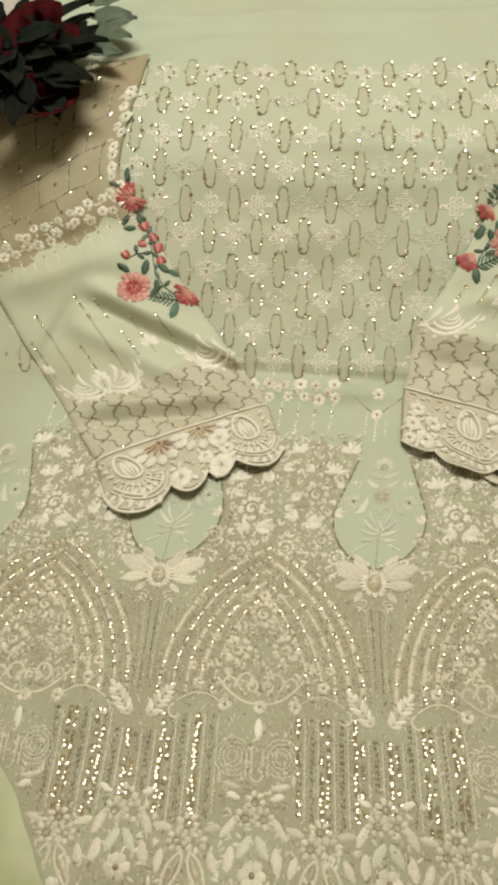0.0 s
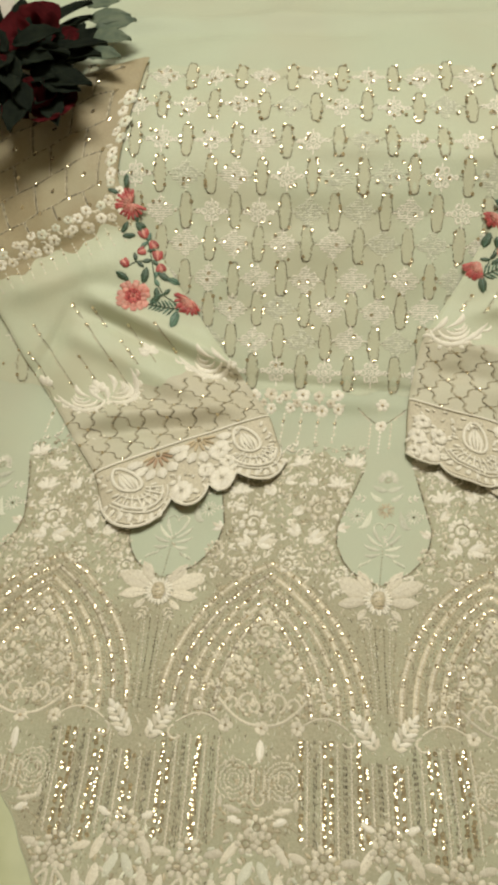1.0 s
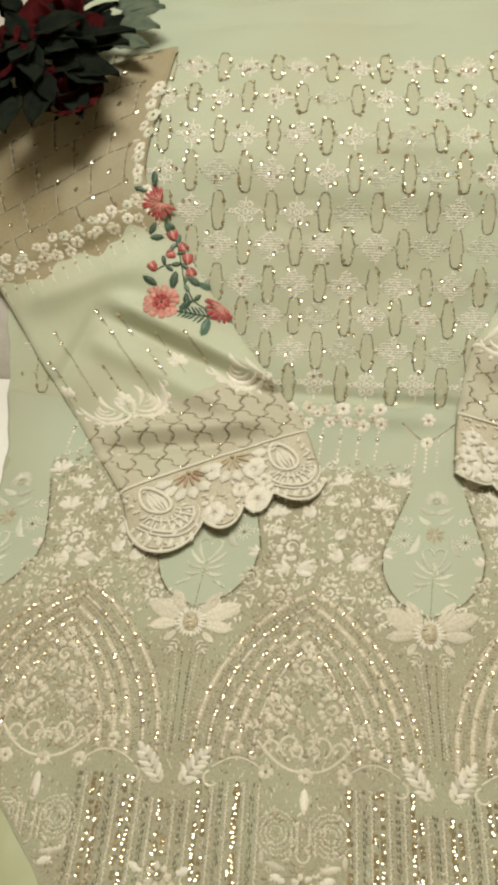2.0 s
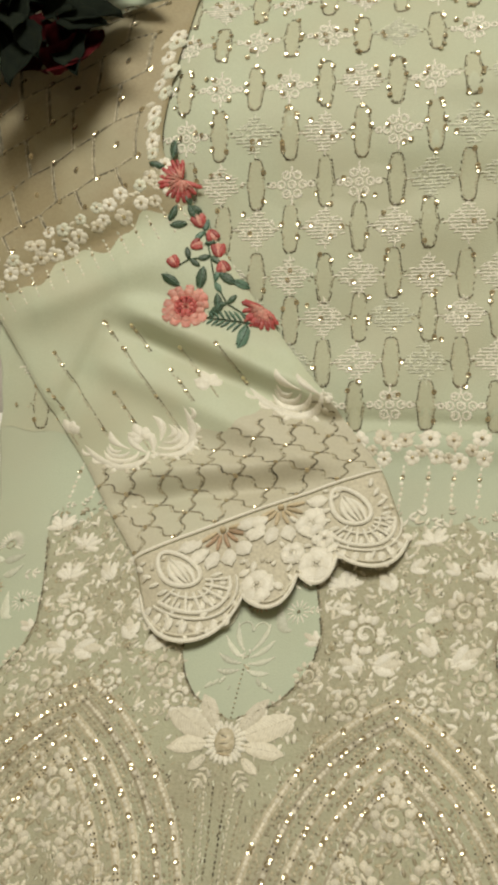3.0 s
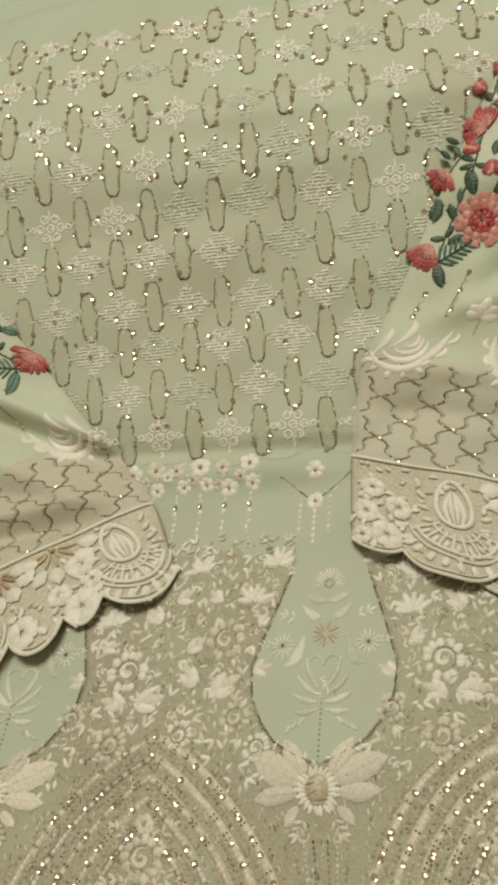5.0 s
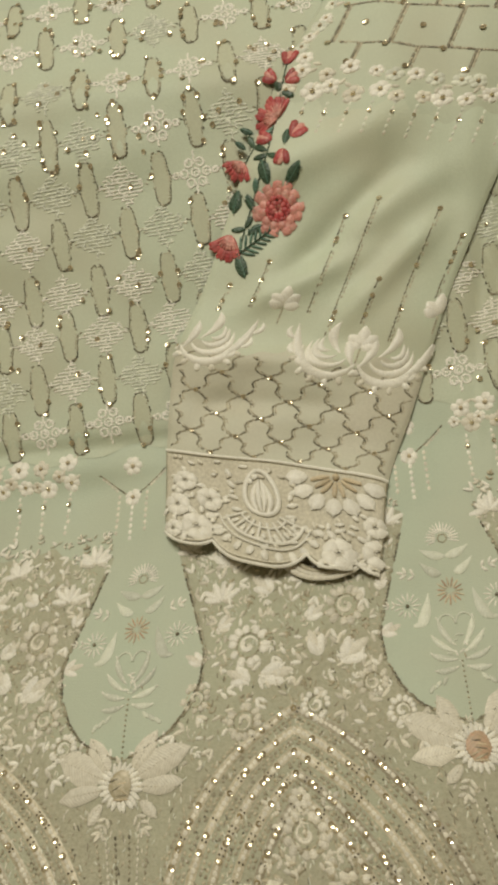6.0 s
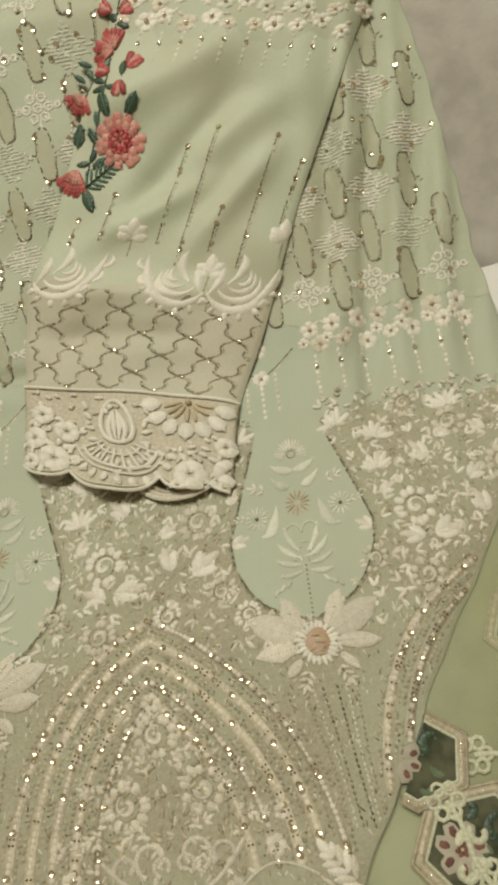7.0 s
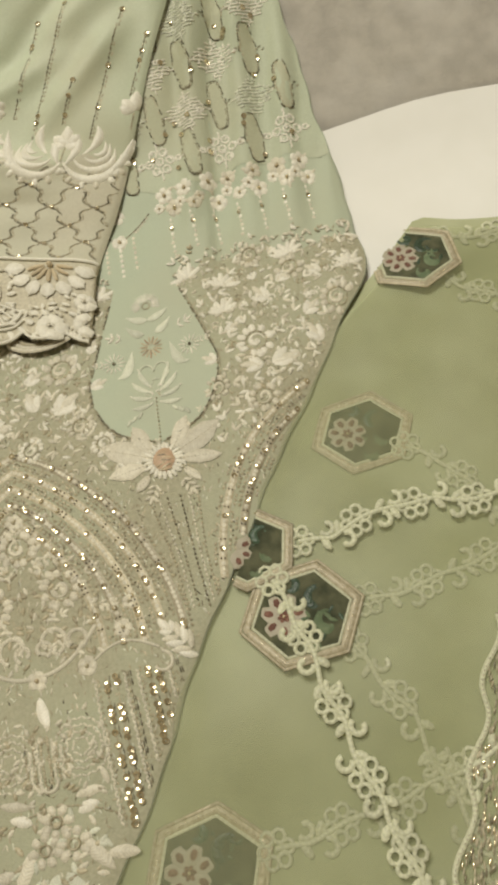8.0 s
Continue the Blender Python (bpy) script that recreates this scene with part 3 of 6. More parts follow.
def floret_mesh(seed, rings, bright):
    """A lozenge either of small chain-stitched rings or of close running stitches."""
    w = Work(("faded", "white", "sequin"), seed)
    mat = "white" if rings or seed % 3 else "faded"
    if rings:
        spots = [(0.0, 0.0)] + [(0.0082 * math.cos(k * math.pi / 3), 0.0080 * math.sin(k * math.pi / 3)) for k in range(6)] + [(-0.0145, 0.0), (0.0145, 0.0)]
        for cx, cy in spots:
            r = 0.0030 if abs(cx) < 0.014 else 0.0020
            w.chain([(cx + r * math.cos(q * 0.785), cy + r * math.sin(q * 0.785)) for q in range(8)], 0.0014, 0.0026, 0.0015, 0.0009, mat, zig=0.45, closed=True)
            for k in range(2):
                w.stitch(cx * 1.15 + w.rng.gauss(0, 0.001), cy * 1.15 + w.rng.gauss(0, 0.001), w.rng.uniform(0, 3.1), 0.0040, 0.0013, 0.0008, mat)
        for k in (-1, 1):
            w.chain([(0.0, 0.009 * k), (0.0, 0.0145 * k)], 0.0018, 0.0030, 0.0017, 0.0009, mat, zig=0.5)
    else:
        for row, half in ((-5, 0.0035), (-4, 0.0040), (-3, 0.0090), (-2, 0.0125), (-1, 0.0130), (0, 0.0178), (1, 0.0130), (2, 0.0125), (3, 0.0090), (4, 0.0040), (5, 0.0035)):
            y = 0.0025 * row
            off = w.rng.gauss(0, 0.0008)
            w.chain([(-half + off, y), (half + off, y)], 0.0030, 0.0048, 0.0014, 0.0009, mat, zig=0.16, skip=0.06)
            for k in range(int(half / 0.0030)):
                w.stitch(w.rng.uniform(-half, half), y + 0.0012, w.rng.choice((0.9, -0.9, 1.5)), 0.0034, 0.0012, 0.0009, mat)
        for k in (-1, 1):
            w.chain([(0.0, 0.0125 * k), (0.0, 0.0165 * k)], 0.0016, 0.0026, 0.0012, 0.0008, mat, zig=0.6)
    for k in range(seed % 3 + (3 if bright else 0)):
        w.sequin(w.rng.uniform(-0.013, 0.013), w.rng.uniform(-0.010, 0.010), 0.0020, tilt=0.14)
    return w


rng = random.Random(4)
for n, s in enumerate((0.0435, 0.0765, 0.1115, 0.1435, 0.1810, 0.2150, 0.2505, 0.2890, 0.3330, 0.3740)):
    for k in range(-14, 20):
        x = 0.0197 + 0.0010 * n + (k / 2 - (0.5 if n % 2 else 0.0)) * (0.0502 + 0.0006 * n)
        if not on_dress(x, s, 0.012):
            continue
        at = np.array([x + rng.gauss(0, 0.0006), s + rng.gauss(0, 0.0006), 0.0006])
        sparkling = n >= 6
        rings = n == 0 or (n >= 5 and rng.random() < 0.6)
        seed = rng.randrange(60)
        motif = loop_mesh(seed, sparkling) if k % 2 == 0 else floret_mesh(seed, rings, sparkling)
        motif.make("loop_motif" if k % 2 == 0 else "floret_motif", suit, lambda V, at=at: dress(V + at))

# loose sequins scattered over the yoke
w = Work(("sequin", "tan"), 12, keep_yoke)
for k in range(90):
    x, s = w.rng.uniform(-0.31, 0.46), w.rng.uniform(0.03, 0.385)
    w.sequin(x, s, w.rng.uniform(0.0014, 0.0021), z=0.0012, tilt=0.13)
w.make("yoke_sequin_scatter", suit, dress, "scattered small gold sequins", "stuff")

# -- waist band: florets with hanging bead drops
WB = ("white", "cream", "tan", "tilla", "sequin", "ochre")
for c in (-1, 0, 1, 2):
    x0 = c * PITCH
    for n, off in enumerate((-0.064, -0.046, -0.028, -0.009, 0.010, 0.029, 0.048)):
        q = x0 + off - 0.010
        jog = random.Random(40 * c + n)
        for dx, y, R, heart in ((jog.gauss(0, 0.0012), 0.018, 0.0074, "ochre"), (0.004 + jog.gauss(0, 0.0012), 0.004, 0.0068, "sequin"), (-0.006 + jog.gauss(0, 0.001), 0.010 + jog.gauss(0, 0.002), 0.0050, "ochre")):
            w = Work(WB, 30 + c * 11 + n, keep_on_dress)
            w.flower(q + dx, y + jog.gauss(0, 0.0012), R * jog.uniform(0.85, 1.1), 5, jog.choice(("white", "cream", "white")), heart, turn=1.2 + n + 90 * y, h=0.0010)
            w.petal(q + dx, y, 0.6 + 2.1 * n, R * 1.35, R * 0.5, 0.0008, "cream")
            w.make("thread_floret", suit, skirt)
        w = Work(WB, 60 + c * 11 + n, keep_on_dress)
        for j in range(8):
            w.stitch(q + w.rng.gauss(0, 0.0004), -0.004 - 0.0042 * j, 1.57, 0.0036, 0.0030 if j % 2 else 0.0021, 0.0010, "cream" if j % 3 else "white")
        w.sequin(q, -0.012, 0.0017, tilt=0.15)
        w.make("bead_drop", suit, skirt)
    w = Work(WB, 90 + c, keep_on_dress)
    v0 = x0 + PITCH / 2 - 0.014
    for side in (-1, 1):
        w.chain([(v0 + side * 0.026, 0.006), (v0 + side * 0.013, -0.005), (v0 + side * 0.004, -0.012)], 0.0026, 0.0030, 0.0014, 0.0010, "tilla", zig=0.2)
        w.chain([(v0 + side * 0.024, 0.003), (v0 + side * 0.012, -0.008)], 0.0028, 0.0030, 0.0018, 0.0010, "cream", zig=0.4)
        for j in range(7):
            w.stitch(v0 + side * 0.011, -0.012 - 0.0045 * j, 1.57, 0.0037, 0.0026, 0.0010, "cream")
    w.flower(v0, 0.010, 0.0072, 6, "white", "ochre")
    w.flower(v0, -0.014, 0.0066, 5, "white", "ochre")
    for j in range(8):
        w.stitch(v0, -0.022 - 0.0045 * j, 1.57, 0.0038, 0.0028, 0.0010, "white")
    w.make("pendant_drop", suit, skirt, "chevron of metallic chain with ivory pendant flowers")


# -- vases: plain mint panels outlined with cord, each with its bunch of flowers
VASE_T = (0, 0.03, 0.085, 0.17, 0.28, 0.40, 0.57, 0.81, 0.90, 1.0)
VASE_W = (0.001, 0.012, 0.027, 0.037, 0.0445, 0.0465, 0.0395, 0.0285, 0.0240, 0.0225)


def vase_half(t):
    """Half width of the vase at t = 0 (foot) to 1 (mouth)."""
    return float(np.interp(t, VASE_T, VASE_W))


FOOT, MOUTH = -0.188, -0.046
for c in (-2, -1, 0, 1):
    x0 = (c + 0.5) * PITCH

    def vase_skin(u, v, x0=x0):
        s = FOOT + (MOUTH - FOOT) * v
        hw = np.interp(v, VASE_T, VASE_W)
        a = x0 + (2 * u - 1) * hw
        q = pattern(np.stack([a, s, 0 * a + 0.0011], axis=-1))
        q[:, 0] = np.clip(q[:, 0], EDGE_L(s) + 0.003, EDGE_R(s) - 0.003)
        return dress(q)

    if not (keep_on_dress(x0 - 0.04, -0.12) or keep_on_dress(x0 + 0.04, -0.12)):
        continue
    sheet_mesh("vase_panel", 24, 36, vase_skin, "cloth", suit, label="plain mint vase shape left open in the embroidery")
    w = Work(("tilla", "tan", "white", "veil", "coral", "sequin", "ochre"), 50 + c, keep_on_dress)
    for side in (-1, 1):
        line = [(x0 + side * vase_half(t), FOOT + (MOUTH - FOOT) * t) for t in np.linspace(0.01, 0.84, 40)]
        w.chain(line, 0.0024, 0.0029, 0.0015, 0.0010, "tilla", zig=0.15, skip=0.08)
        w.chain([(x + side * 0.0016, y) for x, y in line], 0.0026, 0.0026, 0.0009, 0.0008, "tan", zig=0.15, skip=0.25)
    y0 = -0.112
    # sunburst and its cup
    for k in range(17):
        a = -0.3 + k * (math.pi + 0.6) / 16
        w.stitch(x0 + 0.0075 * math.cos(a), y0 + 0.036 + 0.0075 * math.sin(a), a, 0.0085 * w.rng.uniform(0.8, 1.1), 0.0013, 0.0011, "white")
    w.chain([(x0 + 0.003 * math.cos(k), y0 + 0.036 + 0.003 * math.sin(k)) for k in range(7)], 0.0014, 0.0018, 0.0010, 0.0010, "tan")
    for side in (-1, 1):
        w.frond([(x0 + side * 0.016 * t, y0 + 0.024 + 0.006 * t * t) for t in np.linspace(0, 1, 7)], 0.0060, 0.0010, "veil", full=0.4)
        w.frond([(x0 + side * (0.004 + 0.013 * t), y0 + 0.013 + 0.009 * t * t) for t in np.linspace(0, 1, 7)], 0.0058, 0.0010, "veil", full=0.4)
        w.sprig(x0 + side * 0.019, y0 + 0.013, math.pi / 2 - side * 1.3, 0.013, 2, "white")
        # side flowers, with leaves turned inward
        fx, fy = x0 + side * 0.028, y0 - 0.005
        for k in range(13):
            a = k * 0.483
            w.stitch(fx + 0.0056 * math.cos(a), fy + 0.0056 * math.sin(a), a, 0.0064 * w.rng.uniform(0.8, 1.15), 0.0012, 0.0011, "white")
        w.bead(fx, fy, 0.0013, "tilla")
        w.frond([(x0 + side * (0.026 - 0.012 * t ** 0.6), y0 - 0.018 + 0.020 * t * t) for t in np.linspace(0, 1, 8)], 0.0070, 0.0010, "veil", full=0.5)
        w.sprig(x0 + side * 0.034, y0 - 0.004, math.pi / 2 - side * 1.5, 0.009, 2, "white")
        # tendrils and lotus leaves below
        w.cord([(x0 + side * (0.0055 + 0.0052 * math.sin(t)), y0 - 0.019 + 0.006 * math.cos(t)) for t in np.linspace(-1.6, 2.6, 12)], 0.0014, 0.0009, "veil")
        for k in range(4):
            a = math.pi / 2 - side * (0.80 + 0.40 * k)
            L = 0.021 - 0.0018 * k
            w.frond([(x0 + side * 0.002 + L * t * math.cos(a + side * 0.35 * t), y0 - 0.033 - 0.004 * k + L * t * math.sin(a + side * 0.35 * t)) for t in np.linspace(0, 1, 6)], 0.0040, 0.0009, "veil")
            w.chain([(x0 + side * 0.002 + L * t * math.cos(a + side * 0.35 * t), y0 - 0.033 - 0.004 * k + L * t * math.sin(a + side * 0.35 * t)) for t in (0.1, 0.5, 1.0)], 0.003, 0.003, 0.0010, 0.0012, "white", zig=0.3)
        for k in range(3):
            w.petal(x0 + side * (0.010 + 0.004 * k), y0 - 0.050 - 0.002 * k, -math.pi / 2 + side * 0.7, 0.0062, 0.0028, 0.0008, "veil")
    for k in range(15):
        a = k * 0.419
        w.stitch(x0 + 0.0055 * math.cos(a), y0 + 0.0015 + 0.0055 * math.sin(a), a, 0.0082 * w.rng.uniform(0.75, 1.1), 0.0012, 0.0010, "coral" if k % 2 else "ochre")
    for k in range(12):
        w.stitch(x0 + w.rng.gauss(0, 0.004), y0 - 0.034 + w.rng.gauss(0, 0.005), w.rng.uniform(0, 3.1), 0.0044, 0.0012, 0.0009, w.rng.choice(("veil", "white", "tan")))
    for k in range(12):
        w.bead(x0, y0 - 0.042 - 0.003 * k, 0.0007, "tan")
    w.make("vase_bouquet", suit, lambda V: skirt(V + np.array([0, 0, 0.0014])), "pale embroidered bouquet with coral flower inside a vase outline")


# -- the field of roses, leaves and seeds above the arches
def in_vase(x, s):
    a = (x / PITCH) % 1.0
    d = abs(a - 0.5) * PITCH
    t = (s - FOOT) / (MOUTH - FOOT)
    return 0 <= t <= 1.2 and d < vase_half(min(t, 1.0)) + 0.0035


def above_arch(x, s, room=0.004):
    a = x - PITCH * round(x / PITCH)
    dy = s + 0.31
    return dy > math.sqrt(max(0.0, 0.1655 ** 2 - (abs(a) + 0.0755) ** 2)) + room


for c in (-1, 0, 1, 2):
    w = Work(("cream", "white", "faded", "tan", "coral"), 70 + c, keep_on_dress)
    x0 = c * PITCH
    big = [(-0.0275, -0.1300, 0.0130), (0.0355, -0.1115, 0.0128), (0.0485, -0.1600, 0.0098), (0.0137, -0.1690, 0.0088), (-0.0300, -0.1740, 0.0105), (-0.060, -0.158, 0.0090),
           (0.064, -0.178, 0.0085)]
    if c == 2:
        big += [(-0.019, -0.054, 0.010), (0.008, -0.075, 0.011)]
    raised = lambda V: skirt(V + np.array([0, 0, 0.0008]))
    for i, (dx, s, r) in enumerate(big):
        p = Work(("cream", "white", "tan"), 700 + i + 40 * c, keep_on_dress)
        p.rose(x0 + dx, s, r, "cream" if i % 3 else "white", "tan", i)
        p.make("thread_rose", suit, raised)
    for dx, s in ((-0.046, -0.094), (-0.044, -0.070), (0.052, -0.082), (0.066, -0.056), (-0.068, -0.056), (0.010, -0.058)):
        p = Work(("cream", "white"), int(9000 * dx) + c, keep_on_dress)
        turn = 0.35 * math.sin(900 * dx)
        for k in range(6):
            p.petal(x0 + dx, s - 0.005, turn + 0.35 + k * 0.49, 0.0135 * p.rng.uniform(0.85, 1.1), 0.0048, 0.0012, "white", blunt=0.85)
        p.petal(x0 + dx, s - 0.004, -0.3, 0.008, 0.0038, 0.001, "cream")
        p.petal(x0 + dx, s - 0.004, math.pi + 0.3, 0.008, 0.0038, 0.001, "cream")
        p.make("thread_tulip", suit, raised)
    for dx, s, a, L in ((-0.020, -0.150, 0.15, 0.021), (-0.026, -0.151, 2.8, 0.017), (0.018, -0.141, 2.0, 0.018), (0.030, -0.146, 0.6, 0.022), (-0.012, -0.098, 2.3, 0.018), (0.010, -0.118, 0.6, 0.015),
                        (0.056, -0.132, 0.2, 0.014), (-0.048, -0.116, 0.4, 0.013), (-0.004, -0.083, 0.4, 0.015), (0.030, -0.086, 2.5, 0.014), (-0.056, -0.138, 2.6, 0.014), (0.058, -0.104, 1.2, 0.012)):
        p = Work(("cream", "white"), int(9000 * dx) + c, keep_on_dress)
        for k in (-1, 0, 1):
            p.petal(x0 + dx, s, a + 0.42 * k, L * (1 - 0.25 * abs(k)), L * 0.36, 0.0013, "white" if k else "cream", groove=0.35)
        p.make("thread_leaf_spray", suit, raised)
    n = 0
    spots = [(x0 + dx, s, r) for dx, s, r in big]
    for k in range(2600):
        x, s = x0 + w.rng.uniform(-PITCH / 2, PITCH / 2), w.rng.uniform(-0.20, -0.040)
        if in_vase(x, s) or not above_arch(x, s) or any(math.hypot(x - p, s - q) < r for p, q, r in spots):
            continue
        a = w.rng.uniform(0, 6.28)
        kind = w.rng.random()
        if kind < 0.55:
            w.petal(x, s, a, w.rng.uniform(0.0042, 0.0066), 0.0026, 0.0012, w.rng.choice(("cream", "white", "cream", "white")))
            spots.append((x, s, 0.0042))
        elif kind < 0.8:
            for j in (-0.5, 0.5):
                w.petal(x, s, a + j, 0.0072, 0.0028, 0.0009, w.rng.choice(("cream", "white")))
            spots.append((x, s, 0.0058))
        else:
            w.sprig(x, s, a, 0.0085, 2, w.rng.choice(("cream", "white", "tan")), w=0.5)
            spots.append((x + 0.003 * math.cos(a), s + 0.003 * math.sin(a), 0.0062))
        if kind < 0.5:
            w.stitch(x + 0.002, s + 0.002, a + 1.2, 0.004, 0.0009, 0.0008, "tan")
    w.make("seed_stitch_ground", suit, lambda V: skirt(V + np.array([0, 0, 0.0008])), "small cream stitched seeds and buds between the roses", "stuff")


# -- pointed arches of sequin and bead lines
def arch_line(w_, H, n=60, spring=-0.31, drop=0.0):
    c = (H * H - w_ * w_) / (2 * w_)
    R = w_ + c
    half = [(math.sqrt(max(0.0, R * R - d * d)) - c, spring + d) for d in np.linspace(H, 0, n)]
    half += [(w_, spring - drop * k / 4) for k in range(1, 5)] if drop else []
    return half


for c in (-1, 0, 1, 2):
    x0 = c * PITCH
    w = Work(("sequin", "bead", "tan", "cream", "tilla"), 90 + c, keep_on_dress)
    for i in range(5):
        half = arch_line(0.0885 - 0.0118 * i, 0.1405 - 0.0118 * i)
        for side in (-1, 1):
            line = [(x0 + side * x, s) for x, s in half]
            w.cord(line, 0.0050, 0.0004, "tan")
            # a run of sequins, broken by dark beads, between two rows of chain stitch
            d = 0.0
            j = 0
            for (ax, ay), (bx, by) in zip(line, line[1:]):
                seg = math.hypot(bx - ax, by - ay)
                ang = math.atan2(by - ay, bx - ax)
                while d < seg:
                    t = d / seg
                    px, py = ax + t * (bx - ax), ay + t * (by - ay)
                    nx, ny = -math.sin(ang), math.cos(ang)
                    j += 1
                    r = w.rng.random()
                    if j % 4 < 2:
                        if r < 0.48:
                            w.sequin(px, py, 0.0018, tilt=0.16)
                        w.stitch(px, py, ang, 0.0036, 0.0030, 0.0009, "cream")
                    elif r < 0.35:
                        for q in (-1, 1):
                            w.bead(px + q * 0.0011 * nx, py + q * 0.0011 * ny, 0.00065, "bead", z=0.0004)
                    else:
                        w.stitch(px, py, ang, 0.0040, 0.0036, 0.0013, "cream")
                    if w.rng.random() < 0.75:
                        w.stitch(px + 0.0042 * nx, py + 0.0042 * ny, ang + 0.35, 0.0028, 0.0018, 0.0010, "tan")
                    if w.rng.random() < 0.75:
                        w.stitch(px - 0.0042 * nx, py - 0.0042 * ny, ang - 0.35, 0.0028, 0.0018, 0.0010, "tan")
                    if w.rng.random() < 0.2:
                        w.bead(px + 0.0058 * nx, py + 0.0058 * ny, 0.0006, "tilla")
                    d += 0.0031
                d -= seg
    w.make("sequin_arch", suit, lambda V: skirt(V + np.array([0, 0, 0.0008])), "pointed arch of sequin and bead lines")

    # bouquet inside the arch, with scrolls and a pendant below
    w = Work(("cream", "white", "tan", "ochre", "sequin"), 110 + c, keep_on_dress)
    w.rose(x0, -0.236, 0.0125, "cream", "tan", 1)
    w.rose(x0 - 0.0215, -0.269, 0.0125, "cream", "tan", 2)
    w.rose(x0 + 0.0215, -0.267, 0.0125, "cream", "tan", 3)
    w.flower(x0, -0.218, 0.006, 6, "cream", "tan")
    for side in (-1, 1):
        for px, s, a, L in ((0.010, -0.225, 0.6, 0.013), (0.012, -0.246, -0.2, 0.014), (0.036, -0.262, 0.5, 0.012), (0.035, -0.280, -0.3, 0.013), (0.006, -0.256, 1.1, 0.012),
                            (0.046, -0.290, 0.9, 0.011), (0.012, -0.285, 0.3, 0.012)):
            w.sprig(x0 + side * px, s, a if side > 0 else math.pi - a, L, 2, "cream", w=0.5)
        for j, (rad, off) in enumerate(((0.0085, 0.012), (0.0065, 0.026), (0.005, 0.006))):
            pts = [(x0 + side * (off + rad * (1 - 0.07 * t) * math.cos(t - 1.2)), -0.297 - 0.002 * j + rad * (1 - 0.07 * t) * math.sin(t - 1.2)) for t in np.linspace(0, 5.2, 22)]
            w.cord(pts, 0.0026, 0.0012, "cream")
            w.chain(pts, 0.0018, 0.0014, 0.0011, 0.0018, "tan")
        w.cord([(x0 + side * (0.004 + 0.034 * t), -0.316 + 0.022 * t * t) for t in np.linspace(0, 1, 12)], 0.0026, 0.0012, "cream")
        w.cord([(x0 + side * (0.030 + 0.042 * t), -0.318 + 0.010 * math.sin(3.0 * t)) for t in np.linspace(0, 1, 14)], 0.0017, 0.0010, "cream")
        w.cord([(x0 + side * (0.072 + 0.0055 * math.sin(t)), -0.3245 + 0.0055 * math.cos(t)) for t in np.linspace(0.2, 4.2, 12)], 0.0022, 0.0012, "cream")
        w.flower(x0 + side * 0.030, -0.317, 0.006, 5, "cream", "tan")
        w.flower(x0 + side * 0.054, -0.300, 0.0055, 5, "cream", "tan")
        w.flower(x0 + side * 0.060, -0.285, 0.0045, 5, "cream", "tan")
    for k in range(260):
        a, s = w.rng.uniform(-0.046, 0.046), w.rng.uniform(-0.31, -0.225)
        lim = math.sqrt(max(0, 0.118 ** 2 - (s + 0.31) ** 2)) - 0.078
        if abs(a) < lim + 0.006:
            w.petal(x0 + a, s, w.rng.uniform(0, 6.28), 0.0055, 0.0026, 0.0009, w.rng.choice(("cream", "tan")))
    w.petal(x0, -0.327, -math.pi / 2, 0.019, 0.0068, 0.0014, "white")
    w.flower(x0, -0.318, 0.006, 5, "cream", "ochre")
    w.make("arch_bouquet", suit, lambda V: skirt(V + np.array([0, 0, 0.0008])), "cream roses, sprigs and scrolls inside the arch")

    # lotus block under the pendant
    w = Work(("cream", "white", "tan", "tilla"), 130 + c, keep_on_dress)
    for side in (-1, 1):
        # a round rosette of radiating stitches in close rings
        for r in (0.0148, 0.0112, 0.0078, 0.0045):
            n = int(r * 2 * math.pi / 0.0027)
            for k in range(n):
                t = 2 * math.pi * k / n
                w.stitch(x0 + side * 0.0200 + r * math.cos(t), -0.3590 + r * math.sin(t), t + 1.57 + 0.5 * (-1) ** k, 0.0031, 0.0014, 0.0010, "cream")
        w.petal(x0 + side * 0.012, -0.383, math.pi / 2 - side * 1.35, 0.016, 0.0054, 0.0010, "cream")
        w.petal(x0 + side * 0.030, -0.381, math.pi / 2, 0.010, 0.004, 0.0010, "cream")
        for k in range(5):
            w.chain([(x0 + side * (0.002 + 0.0022 * k), -0.350 - 0.002 * k), (x0 + side * (0.002 + 0.0022 * k), -0.374)], 0.0020, 0.0026, 0.0015, 0.0010, "cream" if k % 2 else "tan", zig=0.4)
    w.cord([(x0 + 0.005 * math.cos(t), -0.372 + 0.006 * math.sin(t)) for t in np.linspace(3.2, 6.2, 9)], 0.0020, 0.0010, "cream")
    for k in range(70):
        w.petal(x0 + w.rng.uniform(-0.031, 0.031), w.rng.uniform(-0.392, -0.340), w.rng.uniform(0, 6.28), 0.0050, 0.0024, 0.0009, w.rng.choice(("cream", "tan")))
    w.make("lotus_block", suit, lambda V: skirt(V + np.array([0, 0, 0.0008])))

